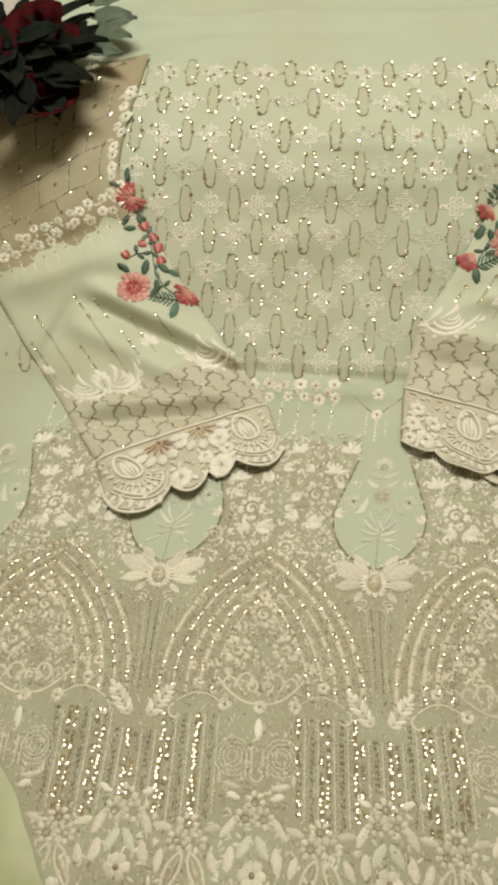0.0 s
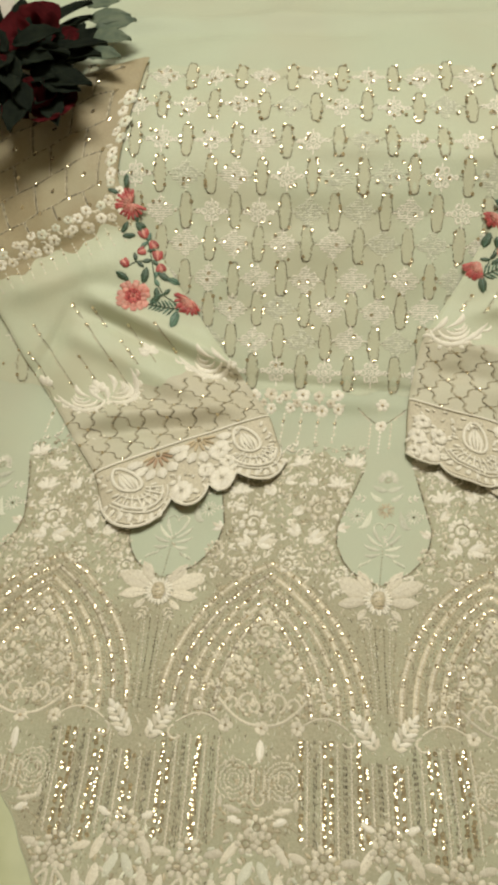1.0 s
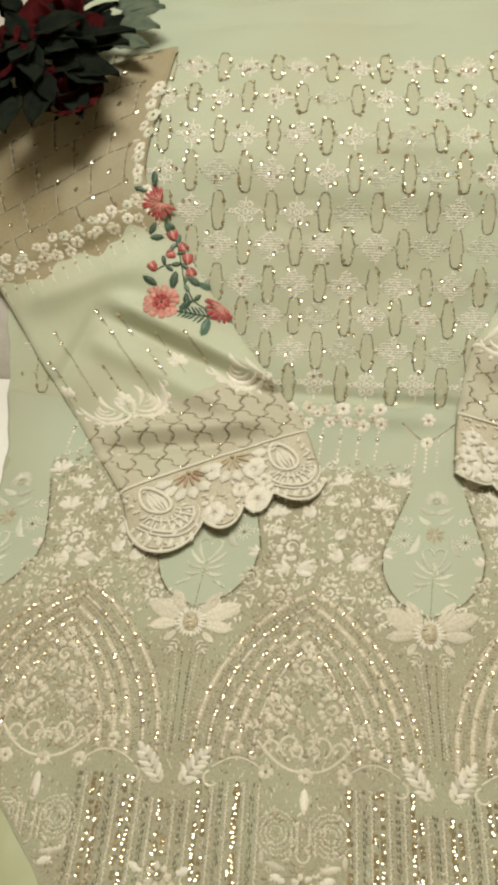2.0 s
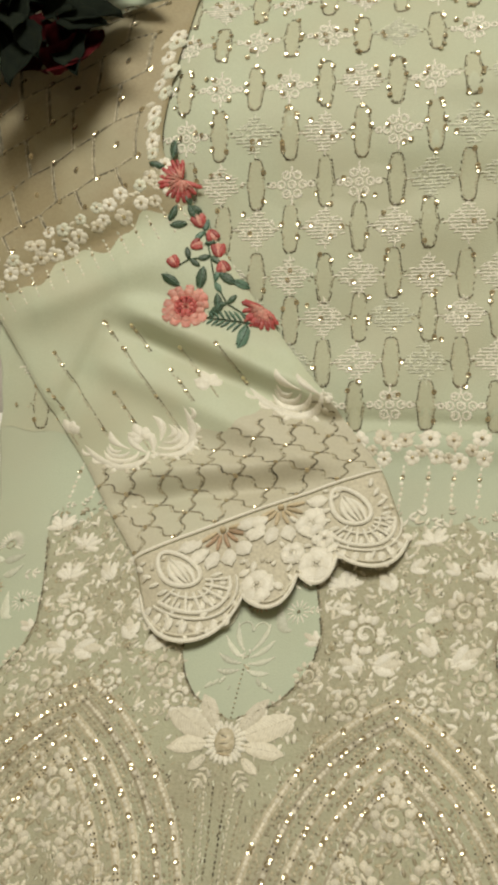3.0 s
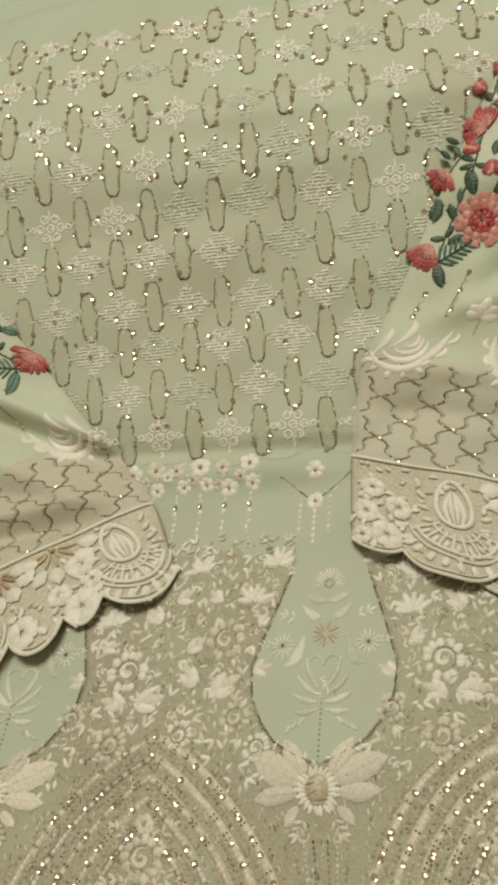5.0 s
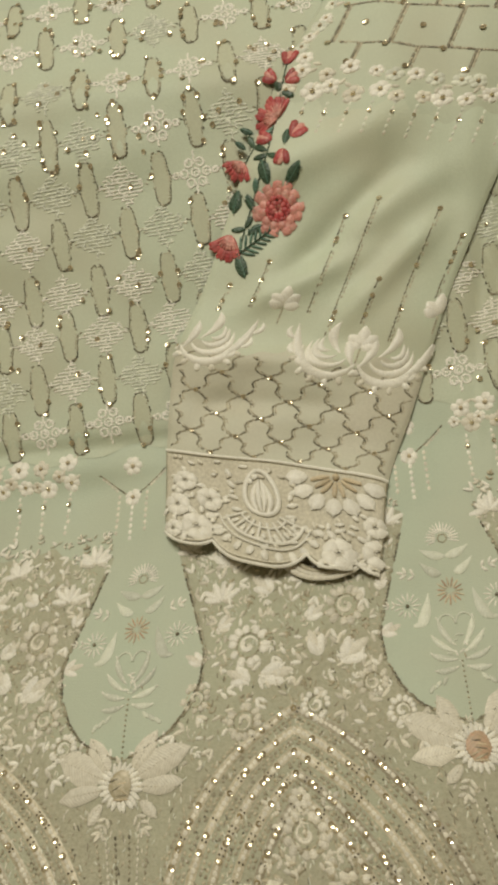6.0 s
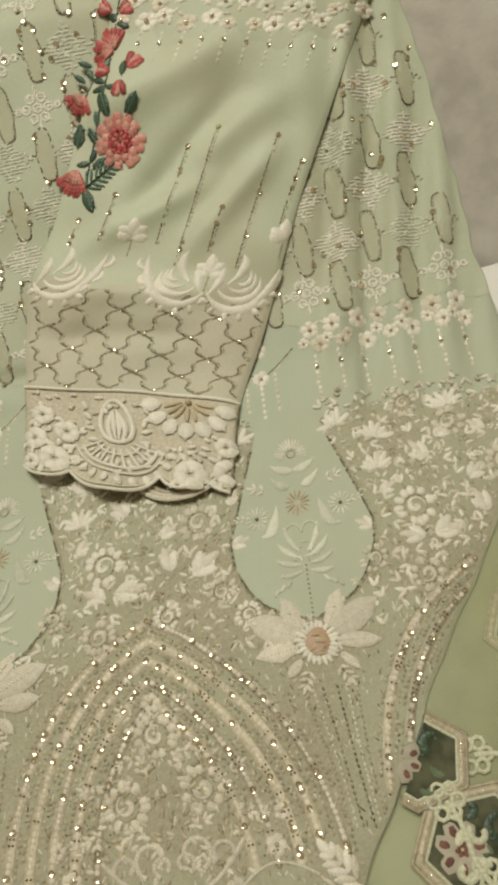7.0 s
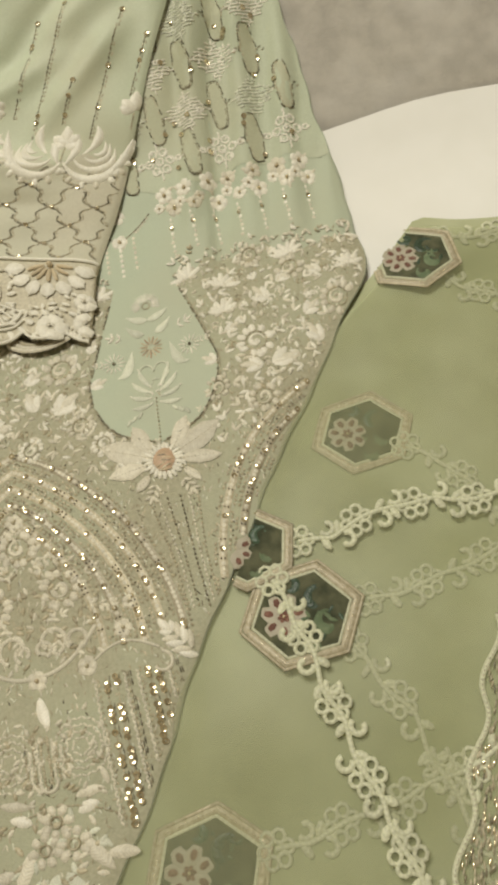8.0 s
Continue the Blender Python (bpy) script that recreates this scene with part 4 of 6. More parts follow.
# -- the bud with spread leaves below each vase, and the leaf pair under it
for c in (-2, -1, 0, 1):
    x0 = (c + 0.5) * PITCH
    if not keep_on_dress(x0, -0.2):
        continue
    w = Work(("white", "cream", "tan", "tilla", "coral", "ochre"), 150 + c, keep_on_dress)
    y0 = -0.202
    for k in range(22):
        a = k * 2 * math.pi / 22
        w.petal(x0 + 0.006 * math.cos(a), y0 + 0.006 * math.sin(a), a, 0.0078 * w.rng.uniform(0.85, 1.1), 0.0030, 0.0012, "white", blunt=0.7)
    # a padded bud, bound across with gilt thread
    heart = "coral" if c == 1 else "tan"
    w.petal(x0, y0 - 0.0085, math.pi / 2, 0.0175, 0.0145, 0.0015, heart, z=0.0006, blunt=0.8)
    for k in range(6):
        w.stitch(x0 + w.rng.gauss(0, 0.0012), y0 - 0.0070 + 0.0021 * k, w.rng.gauss(0, 0.2), 0.0105 - 0.0008 * k, 0.0011, 0.0008, "tilla" if k % 2 else "ochre", z=0.0016)
    for side in (-1, 1):
        for a, L, wd, dx, dy in ((0.44, 0.037, 0.0205, 0.009, 0.004), (1.0, 0.027, 0.0140, 0.007, 0.007), (-0.10, 0.028, 0.0135, 0.011, -0.001), (-0.75, 0.015, 0.008, 0.011, -0.008)):
            ang = a if side > 0 else math.pi - a
            w.petal(x0 + side * dx, y0 + dy, ang, L * 0.95, wd * 0.82, 0.0016, "cream", groove=0.55, blunt=0.4)
            w.chain([(x0 + side * dx, y0 + dy), (x0 + side * dx + 0.85 * L * math.cos(ang), y0 + dy + 0.85 * L * math.sin(ang))], 0.0024, 0.0022, 0.0007, 0.0017, "tan")
        w.sprig(x0 + side * 0.008, y0 - 0.014, -math.pi / 2 + side * 0.5, 0.014, 3, "cream")
        # two feathery leaves
        lx, ly, la = x0 + side * 0.0055, -0.333, math.pi / 2 - side * 0.62
        for k in range(6):
            t = 0.12 + 0.15 * k
            for q in (-1, 1):
                w.petal(lx + 0.032 * t * math.cos(la), ly + 0.032 * t * math.sin(la), la + q * 0.75, 0.0115 * (1 - 0.35 * t) * (0.7 + 0.5 * math.sin(3.0 * t)), 0.0044, 0.0010, "white" if k % 2 else "cream", blunt=0.5)
        w.petal(lx + 0.030 * math.cos(la), ly + 0.030 * math.sin(la), la, 0.010, 0.005, 0.0012, "white")
        # bead lines that fan out from the bud to the leaves
        for k in range(3):
            w.chain([(x0 + side * (0.004 + 0.0055 * k), y0 - 0.026), (x0 + side * (0.003 + 0.0035 * k), y0 - 0.065), (x0 + side * (0.003 + 0.003 * k), y0 - 0.098)], 0.0030, 0.0024, 0.0013, 0.0009, ("tilla", "cream", "tan")[k], zig=0.2)
    w.make("bud_motif", suit, lambda V: skirt(V + np.array([0, 0, 0.0012])), "ivory bud with spread leaves and tan padded centre")

# -- the band of upright sequin and chain columns
for c in range(-2, 5):
    x0 = (c * 0.5) * PITCH
    w = Work(("sequin", "bead", "tan", "cream", "tilla"), 170 + c, keep_on_dress)
    for k in range(-9, 10):
        x = x0 + 0.0056 * k
        rel = abs(((x / PITCH) + 0.5) % 1.0 - 0.5) * PITCH
        if rel < 0.032 or abs(x - x0) > PITCH / 4:
            continue
        top = -0.327 if rel < 0.084 else -0.342
        low = -0.402 - 0.010 * math.sin(abs(rel - 0.032) * 60)
        style = (k * 7 + c * 3) % 5
        line = [(x, top), (x + w.rng.gauss(0, 0.0004), low)]
        if style in (0, 2):
            s = top
            while s > low:
                if w.rng.random() < 0.72:
                    w.sequin(x + w.rng.gauss(0, 0.0003), s, 0.0019, tilt=0.18)
                else:
                    w.stitch(x, s, 1.57, 0.003, 0.001, 0.0008, "tan")
                s -= 0.0033
            w.chain([(x + 0.0021, top), (x + 0.0021, low)], 0.0040, 0.0040, 0.0007, 0.0007, "tilla", skip=0.35)
        elif style == 1:
            for q in (-0.0012, 0.0, 0.0012):
                w.chain([(x + q, top), (x + q, low)], 0.0046, 0.0042, 0.0009, 0.0008, "bead" if q > 0 else "tilla", skip=0.2)
        else:
            w.chain([(x - 0.0006, top), (x - 0.0006, low)], 0.0022, 0.0029, 0.0015, 0.0011, "cream", zig=0.6)
            w.chain([(x + 0.0012, top), (x + 0.0012, low)], 0.0030, 0.0024, 0.0012, 0.0009, "tan", zig=0.5)
    w.make("sequin_column_band", suit, lambda V: skirt(V + np.array([0, 0, 0.0008])), "upright columns of gold sequins and cream chain stitch", "stuff")

# -- filling stitches over the whole hem ground
w = Work(("tan", "faded", "cream", "tilla"), 777, lambda x, y: on_dress(x, y) and not in_vase((x + 0.004 - 0.14 * max(0.0, min(0.2, y + 0.2))) / (1 + 0.25 * (-0.2 - y)), y))
for k in range(13000):
    x, y = w.rng.uniform(-0.30, 0.47), w.rng.uniform(-0.475, -0.052)
    w.stitch(x, y, w.rng.gauss(1.57, 0.5), w.rng.uniform(0.0022, 0.0048), 0.0009, 0.0006, w.rng.choice(("tan", "cream", "tilla", "faded", "tan")))
w.make("filling_stitch_ground", suit, lambda V: dress(V + np.array([0, 0, 0.0007])), "dense small filling stitches in beige thread", "stuff")

# -- scalloped flower row above the hem
for c in range(-4, 6):
    x0 = c * PITCH / 4
    high = c % 2 == 0
    y0 = -0.399 if high else -0.418
    w = Work(("cream", "white", "tan", "faded", "tilla"), 190 + c, keep_on_dress)
    for dx, dy in ((0.0, 0.006), (-0.0075, -0.006), (0.0075, -0.006)):
        for k in range(7):
            a = 0.9 * k + 40 * dx
            w.petal(x0 + dx + 0.0034 * math.cos(a), y0 + dy + 0.0034 * math.sin(a), a, 0.0058 * w.rng.uniform(0.85, 1.15), 0.0050, 0.0013, "cream", blunt=1.0)
        w.cord([(x0 + dx + 0.0030 * math.cos(t), y0 + dy + 0.0028 * math.sin(t)) for t in np.linspace(0, 5.6, 9)], 0.0014, 0.0017, "tan", closed=True)
    for side in (-1, 1):
        if high:
            w.petal(x0 + side * 0.002, y0 - 0.018, -math.pi / 2 + side * 0.5, 0.020, 0.0085, 0.0012, "faded", groove=0.4)
            w.petal(x0 + side * 0.013, y0 - 0.004, -math.pi / 2 + side * 0.55, 0.022, 0.0075, 0.0012, "cream", groove=0.3)
            w.petal(x0 + side * 0.017, y0 - 0.026, -math.pi / 2 + side * 0.1, 0.019, 0.0088, 0.0012, "cream", groove=0.3)
            w.petal(x0 + side * 0.012, y0 + 0.008, side * 0.4 if side > 0 else math.pi - 0.4, 0.012, 0.006, 0.0012, "white")
            arc = [(x0 + side * 0.050 * math.sin(t), -0.398 - 0.006 + 0.018 * math.cos(t * 1.6)) for t in np.linspace(0.1, 1.25, 18)]
            w.chain(arc, 0.0026, 0.0028, 0.0013, 0.0010, "tan", zig=0.2)
        else:
            a = -math.pi / 2 + side * 0.42
            leaf = [(x0 + side * 0.003 + 0.034 * t * math.cos(a) + q * 0.0048 * math.sin(math.pi * t ** 0.8) * -math.sin(a), y0 - 0.014 + 0.034 * t * math.sin(a) + q * 0.0048 * math.sin(math.pi * t ** 0.8) * math.cos(a))
                    for q in (-1, 1) for t in (np.linspace(0, 1, 12) if q < 0 else np.linspace(1, 0, 12))]
            w.cord(leaf, 0.0026, 0.0013, "cream", closed=True)
            w.petal(x0 + side * 0.004, y0 - 0.017, a, 0.026, 0.0055, 0.0009, "tan")
            w.petal(x0 + side * 0.012, y0 + 0.002, side * 0.3 if side > 0 else math.pi - 0.3, 0.016, 0.007, 0.0012, "cream", groove=0.3)
            w.petal(x0 + side * 0.018, y0 - 0.012, -math.pi / 2 + side * 0.3, 0.018, 0.0075, 0.0012, "cream", groove=0.3)
    for k in range(46):
        w.petal(x0 + w.rng.uniform(-0.027, 0.027), y0 + 0.012 - w.rng.uniform(0.0, 0.070), w.rng.uniform(0, 6.28), 0.0065, 0.003, 0.0009, w.rng.choice(("cream", "faded", "tan")))
    w.flower(x0, y0 - 0.046, 0.0105, 6, "cream", "tan")
    w.make("hem_flower", suit, lambda V: skirt(V + np.array([0, 0, 0.0008])))


# ---------------------------------------------------------------- the sleeves
def scallop(a, lobes, base):
    """The lower edge of the lace: overlapping round lobes that hang from base."""
    d = 0.0
    for c, hw, deep in lobes:
        if abs(a - c) < hw:
            d = max(d, deep * math.sqrt(1 - ((a - c) / hw) ** 2))
    return base - d


def lace_fan(w, a, b, k, lean):
    """A teardrop with its top at b, over a spreading fan of arcs, spokes and seeds."""
    def at(x, y):
        return a + x + lean * (y - 0.026), b + y - 0.046

    drop = [at(0.0118 * math.sin(t) * (1 - 0.22 * math.cos(t)), 0.0265 + 0.0188 * math.cos(t)) for t in np.linspace(0, 6.0, 24)]
    w.cord(drop, 0.0036, 0.0018, "white", closed=True)
    for j in (-1.5, -0.5, 0.5, 1.5):
        w.frond([at(j * 0.0042 * math.sin(0.4 + 2.4 * t), 0.0115 + 0.028 * t - 0.003 * abs(j)) for t in np.linspace(0, 1, 8)], 0.0040, 0.0017, "white")
    # leaves that flank the drop
    for side in (-1, 1):
        for j in range(4):
            x, y = at(side * (0.0150 + 0.002 * j), 0.010 + 0.009 * j)
            w.petal(x, y, math.pi / 2 - side * (1.5 - 0.35 * j), 0.0085, 0.0040, 0.0015, "white", blunt=0.8)
    for rad, wd in ((0.0165, 0.0020), (0.0285, 0.0028), (0.0335, 0.0018)):
        w.cord([at(k * rad * math.sin(t), 0.012 - k * rad * math.cos(t)) for t in np.linspace(-1.3, 1.3, 20)], wd, 0.0015, "white")
    for t in np.linspace(-1.25, 1.25, 8):
        w.cord([at(k * r * math.sin(t), 0.012 - k * r * math.cos(t)) for r in (0.0120, 0.020, 0.0285)], 0.0022, 0.0014, "white")
    for t in np.linspace(-1.3, 1.3, 11):
        x, y = at(k * 0.0352 * math.sin(t), 0.012 - k * 0.0352 * math.cos(t))
        w.petal(x, y, t - math.pi / 2, 0.0088 * k, 0.0060, 0.0017, "white", blunt=0.95)
    for t in np.linspace(-1.07, 1.07, 7):
        x, y = at(k * 0.0205 * math.sin(t), 0.012 - k * 0.0205 * math.cos(t))
        w.petal(x, y, t - math.pi / 2, 0.0062, 0.0036, 0.0013, "white", blunt=0.95)


def lace_daisy(w, a, b, heart):
    """Half a daisy under the edge of the lace, ringed with lozenges."""
    for t in np.linspace(-1.35, 1.35, 7):
        c, s = math.sin(t), -math.cos(t)
        w.petal(a + 0.004 * c, b + 0.004 * s, math.atan2(s, c), 0.0140, 0.0036, 0.0013, heart if abs(t) < 1 else "ochre", blunt=0.9)
        w.petal(a + 0.019 * c, b + 0.0185 * s, math.atan2(s, c), 0.0165, 0.0115, 0.0018, "white", blunt=0.2)
    w.bead(a, b - 0.001, 0.0026, "ochre")


def lace_blossom(w, a, b, R):
    w.flower(a, b, R, 5, "white", None, h=0.0021, turn=30 * a, fat=1.2)
    w.chain([(a + 0.26 * R * math.cos(t), b + 0.26 * R * math.sin(t)) for t in np.linspace(0, 5.6, 8)], 0.0013, 0.0016, 0.0011, 0.0021, "tan", closed=True)
    for k in range(3):
        t = 1.2 + 2.2 * k + 20 * a
        w.petal(a + R * 0.95 * math.cos(t), b + R * 0.95 * math.sin(t), t + 0.5, R * 0.75, R * 0.42, 0.0015, "white", blunt=0.7)


def acanthus(w, a, b, side):
    """One wing of an acanthus crown: nested fronds that sweep up and out from a scalloped foot."""
    cx, cy = a + side * 0.0175, b + 0.0185
    for k, (r, t0, t1, W) in enumerate(((0.0185, -2.75, 0.15, 0.0068), (0.0132, -2.6, 0.35, 0.0056), (0.0086, -2.4, 0.55, 0.0050), (0.0045, -2.2, 0.8, 0.0044))):
        pts = [(cx + side * (r * math.cos(t) + 0.0012 * k), cy + r * math.sin(t) * 0.95 + 0.0016 * k + 0.004 * max(0.0, t)) for t in np.linspace(t0, t1, 15)]
        w.frond(pts, W, 0.0019, "white", full=0.55)
    # the inner fronds stand up, the outer tail sweeps out and is hooked along its back
    w.frond([(a + side * (0.0015 + 0.006 * math.sin(2.2 * t)), b + 0.008 + 0.024 * t) for t in np.linspace(0, 1, 9)], 0.0060, 0.0018, "white", full=0.6)
    w.frond([(a + side * (0.012 + 0.008 * math.sin(2.4 * t)), b + 0.018 + 0.022 * t) for t in np.linspace(0, 1, 9)], 0.0062, 0.0018, "white", full=0.6)
    tail = [(a + side * (0.020 + 0.023 * t + 0.005 * math.sin(math.pi * t)), b + 0.003 + 0.034 * t ** 1.5) for t in np.linspace(0, 1, 12)]
    w.frond(tail, 0.0060, 0.0019, "white", full=0.6)
    for k, (x, y) in enumerate(tail[3::3]):
        w.frond([(x + side * 0.0062 * math.sin(t), y - 0.002 + 0.0052 * (1 - math.cos(t))) for t in np.linspace(0, 2.3, 8)], 0.0038, 0.0014, "white", full=0.45)
    for k in range(6):
        t = -2.5 + 0.42 * k
        w.petal(cx + side * 0.0195 * math.cos(t), cy + 0.0190 * math.sin(t), math.atan2(math.sin(t), side * math.cos(t)) + w.rng.gauss(0, 0.2), 0.0062, 0.0042, 0.0014, "cream" if k % 2 else "white", blunt=0.9)


def palm_leaf(w, a, b, k=1.0):
    """A five-lobed leaf on a short chained stalk."""
    for t, L in ((0.0, 0.0150), (0.70, 0.0120), (-0.70, 0.0120), (1.4, 0.0100), (-1.4, 0.0100)):
        w.petal(a, b + 0.012, math.pi / 2 + t, L * k, 0.0088 * k, 0.0016, "white", blunt=0.45)
    w.chain([(a, b), (a, b + 0.012)], 0.002, 0.0024, 0.0013, 0.001, "tan")


def trellis(w, a0, a1, b0, b1, pitch, square=False):
    """Ogee trellis of couched metallic chain."""
    rise = pitch * 0.92
    n0, n1 = int(a0 / pitch) - 14, int(a1 / pitch) + 14
    for k in range(n0, n1):
        for side in (-1, 1):
            pts = []
            for t in np.linspace(0, (b1 - b0) / rise, int((b1 - b0) / 0.0016)):
                ph = t % 1.0
                e = (1.0 if ph > 0.5 else 0.0) if square else ph + 0.115 * math.sin(4 * math.pi * ph)
                pts.append((k * pitch + side * (math.floor(t) + e) * pitch * (0.5 if square else 1.0) + (0.004 if square else 0.0), b0 + rise * t))
            pts = [p for p in pts if a0 < p[0] < a1]
            for p, q in zip(pts, pts[1:]):
                if abs(p[0] - q[0]) < 0.02:
                    w.chain([p, q], 0.0022, 0.0031, 0.0020 if square else 0.0014, 0.0010, "tilla", zig=0.25, skip=0.10)
                    w.chain([(p[0] + 0.0017, p[1] + 0.0006), (q[0] + 0.0017, q[1] + 0.0006)], 0.0024, 0.0030, 0.0015 if square else 0.0009, 0.0009, "tan", zig=0.25, skip=0.30)
        for j in range(int((b1 - b0) / rise) + 1):
            for off in (0, 0.5):
                x, y = (k + off) * pitch, b0 + rise * (j + off)
                if a0 < x < a1 and y < b1:
                    w.sequin(x + 0.002, y, 0.0016 if not square else 0.0021, tilt=0.2)


def build_sleeve(name, sl, cuff, lines, seed):
    W = sl.WIDTH
    wide = W / 0.155
    edge = lambda a: scallop(a / wide, cuff["edge"], cuff["base"])
    low = np.array([edge(a) for a in np.linspace(0, W, 97)])

    def joint(u, b, k):
        return b + k * (0.006 * np.sin(u * 17 + seed) + 0.003 * np.sin(u * 41))

    def band(lo, hi):
        def fn(u, v):
            b0, b1 = lo(u), hi(u)
            return sl(np.stack([u * W, b0 + (b1 - b0) * v, 0 * u], axis=-1))
        return fn

    low_joint, high_joint = lambda u: joint(u, 0.134, 0.8), lambda u: joint(u, 0.312, 1.0)
    body = sheet_mesh(name, 72, 110, band(low_joint, high_joint), "sleeve", suit, thick=0.001, label="sage georgette sleeve folded over the dress front", rim=False)
    sheet_mesh("lower_net_panel", 72, 50, band(lambda u: 0.046 + 0 * u, low_joint), "net", body, thick=0.001, label="beige net panel above the lace cuff", rim=False)
    sheet_mesh("upper_net_panel", 72, 90, band(high_joint, lambda u: 0.52 + 0 * u), cuff["net"], body, thick=0.001, label="sheer net top of the sleeve", rim=False)

    def lace(u, v):
        lo = np.interp(u, np.linspace(0, 1, 97), low)
        curl = 0.003 * np.sin(u * 19 + seed) * (1 - v)
        return sl(np.stack([u * W, lo + (0.055 - lo) * v, 0.0012 + curl], axis=-1))

    lace_band = sheet_mesh("lace_cuff", 96, 24, lace, "mesh", body, thick=0.0006, label="ivory lace cuff with scalloped edge")

    def place(V):
        V = np.array(V)
        lo = np.interp(V[:, 0], np.linspace(0, W, 97), low)
        v = np.clip((V[:, 1] - lo) / (0.055 - lo), 0, 1)
        V[:, 2] += 0.0026 + 0.003 * np.sin(V[:, 0] / W * 19 + seed) * (1 - v) * (V[:, 1] < 0.055)
        return sl(V)

    keep = lambda a, b: -0.001 < a < W + 0.001 and b > edge(a) - 0.0005
    w = Work(("white", "cream", "tan"), seed, keep)
    w.cord([(a, edge(a) + 0.0006) for a in np.linspace(0, W, 97)], 0.0026, 0.0018, "white")
    w.cord([(a, edge(a) + 0.0040) for a in np.linspace(0, W, 97)], 0.0014, 0.0012, "cream")
    w.cord([(a, 0.0545) for a in np.linspace(0, W, 40)], 0.0026, 0.0016, "white")
    w.make("lace_edging", lace_band, place, "corded ivory scallop edge")
    for a, b, k, lean in cuff["fans"]:
        a = a * wide
        w = Work(("white", "cream"), seed + 1, keep)
        lace_fan(w, a, b, k, lean)
        w.make("lace_fan", lace_band, place)
    for a, b, heart in cuff["daisies"]:
        a = a * wide
        w = Work(("white", "coral", "ochre"), seed + 2, keep)
        lace_daisy(w, a, b, heart)
        w.make("lace_daisy", lace_band, place, "half daisy with ochre petals and ivory lozenges")
    for a, b, R in cuff["blossoms"]:
        a = a * wide
        w = Work(("white", "tan"), seed + 3, keep)
        lace_blossom(w, a, b, R)
        w.make("lace_blossom", lace_band, place)
    w = Work(("white", "cream"), seed + 11, keep)
    taken = [(f[0], f[1] - 0.030, 0.024) for f in cuff["fans"]] + [(d[0], d[1] - 0.012, 0.026) for d in cuff["daisies"]] + list(cuff["blossoms"])
    for k in range(170):
        a, b = w.rng.uniform(0.002, W - 0.002), w.rng.uniform(-0.026, 0.050)
        if all(math.hypot(a - f[0] * wide, b - f[1]) > f[2] for f in taken):
            w.petal(a, b, w.rng.uniform(0, 6.28), w.rng.uniform(0.004, 0.0075), 0.0034, 0.0012, w.rng.choice(("white", "cream")), blunt=0.8)
    w.make("lace_filling", lace_band, place, "small ivory leaves worked into the lace", "stuff")
    w = Work(("tilla", "sequin", "tan"), seed + 4)
    trellis(w, 0.003, W - 0.003, 0.058, 0.128, 0.031)
    w.make("trellis_band", body, sl, "ogee trellis of metallic chain")
    w = Work(("tilla", "sequin", "tan"), seed + 5)
    trellis(w, 0.004, W - 0.004, 0.345, 0.50, 0.036, square=True)
    w.make("upper_trellis", body, sl, "stepped trellis of metallic chain and sequins")
    for a in (0.113, 0.001):
        for side in (-1, 1):
            w = Work(("white", "cream"), seed + 6, lambda p, q: 0.0 < p < W)
            acanthus(w, a * wide, 0.120, side)
            w.make("acanthus_motif", body, sl, "ivory acanthus wing of nested satin-stitch fronds")
    for a, b in ((0.112, 0.132), (0.056, 0.156), (0.152, 0.160)):
        w = Work(("white", "tan"), seed + 7, lambda p, q: 0.0 < p < W)
        palm_leaf(w, a * wide, b)
        w.make("leaf_motif", body, sl)
    w = Work(("tilla", "sequin", "tan"), seed + 8)
    for a, b0, top in lines:
        a = a * wide
        w.chain([(a, b0), (a + 0.001, top)], 0.0030, 0.0033, 0.0012, 0.0008, "tilla", zig=0.12, skip=0.06)
        w.chain([(a + 0.0016, b0), (a + 0.0026, top)], 0.0034, 0.0032, 0.0010, 0.0007, "tan", zig=0.12, skip=0.3)
        for k in range(2):
            w.sequin(a + 0.001, b0 + (top - b0) * w.rng.random(), 0.0016, tilt=0.15)
        w.sequin(a + 0.0015, top, 0.0018, tilt=0.15)
    w.make("sequin_line_band", body, sl, "short upright lines of metallic chain", "stuff")
    w = Work(("white", "cream", "tan", "sequin", "faded", "ochre"), seed + 9)
    for i, a in enumerate(np.arange(0.010, W, 0.0135)):
        w.flower(a + w.rng.gauss(0, 0.002), 0.324 + w.rng.gauss(0, 0.003), w.rng.uniform(0.0050, 0.0072), 5, w.rng.choice(("white", "cream")), "sequin", turn=i)
        w.flower(a + 0.006 + w.rng.gauss(0, 0.002), 0.339 + w.rng.gauss(0, 0.003), w.rng.uniform(0.0045, 0.0064), 5, w.rng.choice(("white", "cream", "faded")), "ochre", turn=0.4 * i)
        for k in range(3):
            w.petal(a + w.rng.uniform(-0.006, 0.006), 0.330 + w.rng.uniform(-0.006, 0.012), w.rng.uniform(0, 6.28), 0.006, 0.003, 0.001, "cream")
        for j in range(6):
            w.stitch(a, 0.315 - 0.0042 * j, 1.57, 0.0033, 0.002, 0.0009, "cream" if j % 2 else "faded")
        w.sequin(a, 0.308, 0.0013, tilt=0.15)
    for k in range(12):
        w.flower(0.006 + w.rng.gauss(0, 0.003), 0.335 + 0.0105 * k + w.rng.gauss(0, 0.002), w.rng.uniform(0.0042, 0.0064), 5, "white" if k % 2 else "faded", "ochre", turn=k)
        w.petal(0.010, 0.332 + 0.0105 * k, 0.5 + k, 0.008, 0.004, 0.0012, "cream")
    w.make("sleeve_flower_band", body, sl, "band of ivory florets with bead drops")
    return body


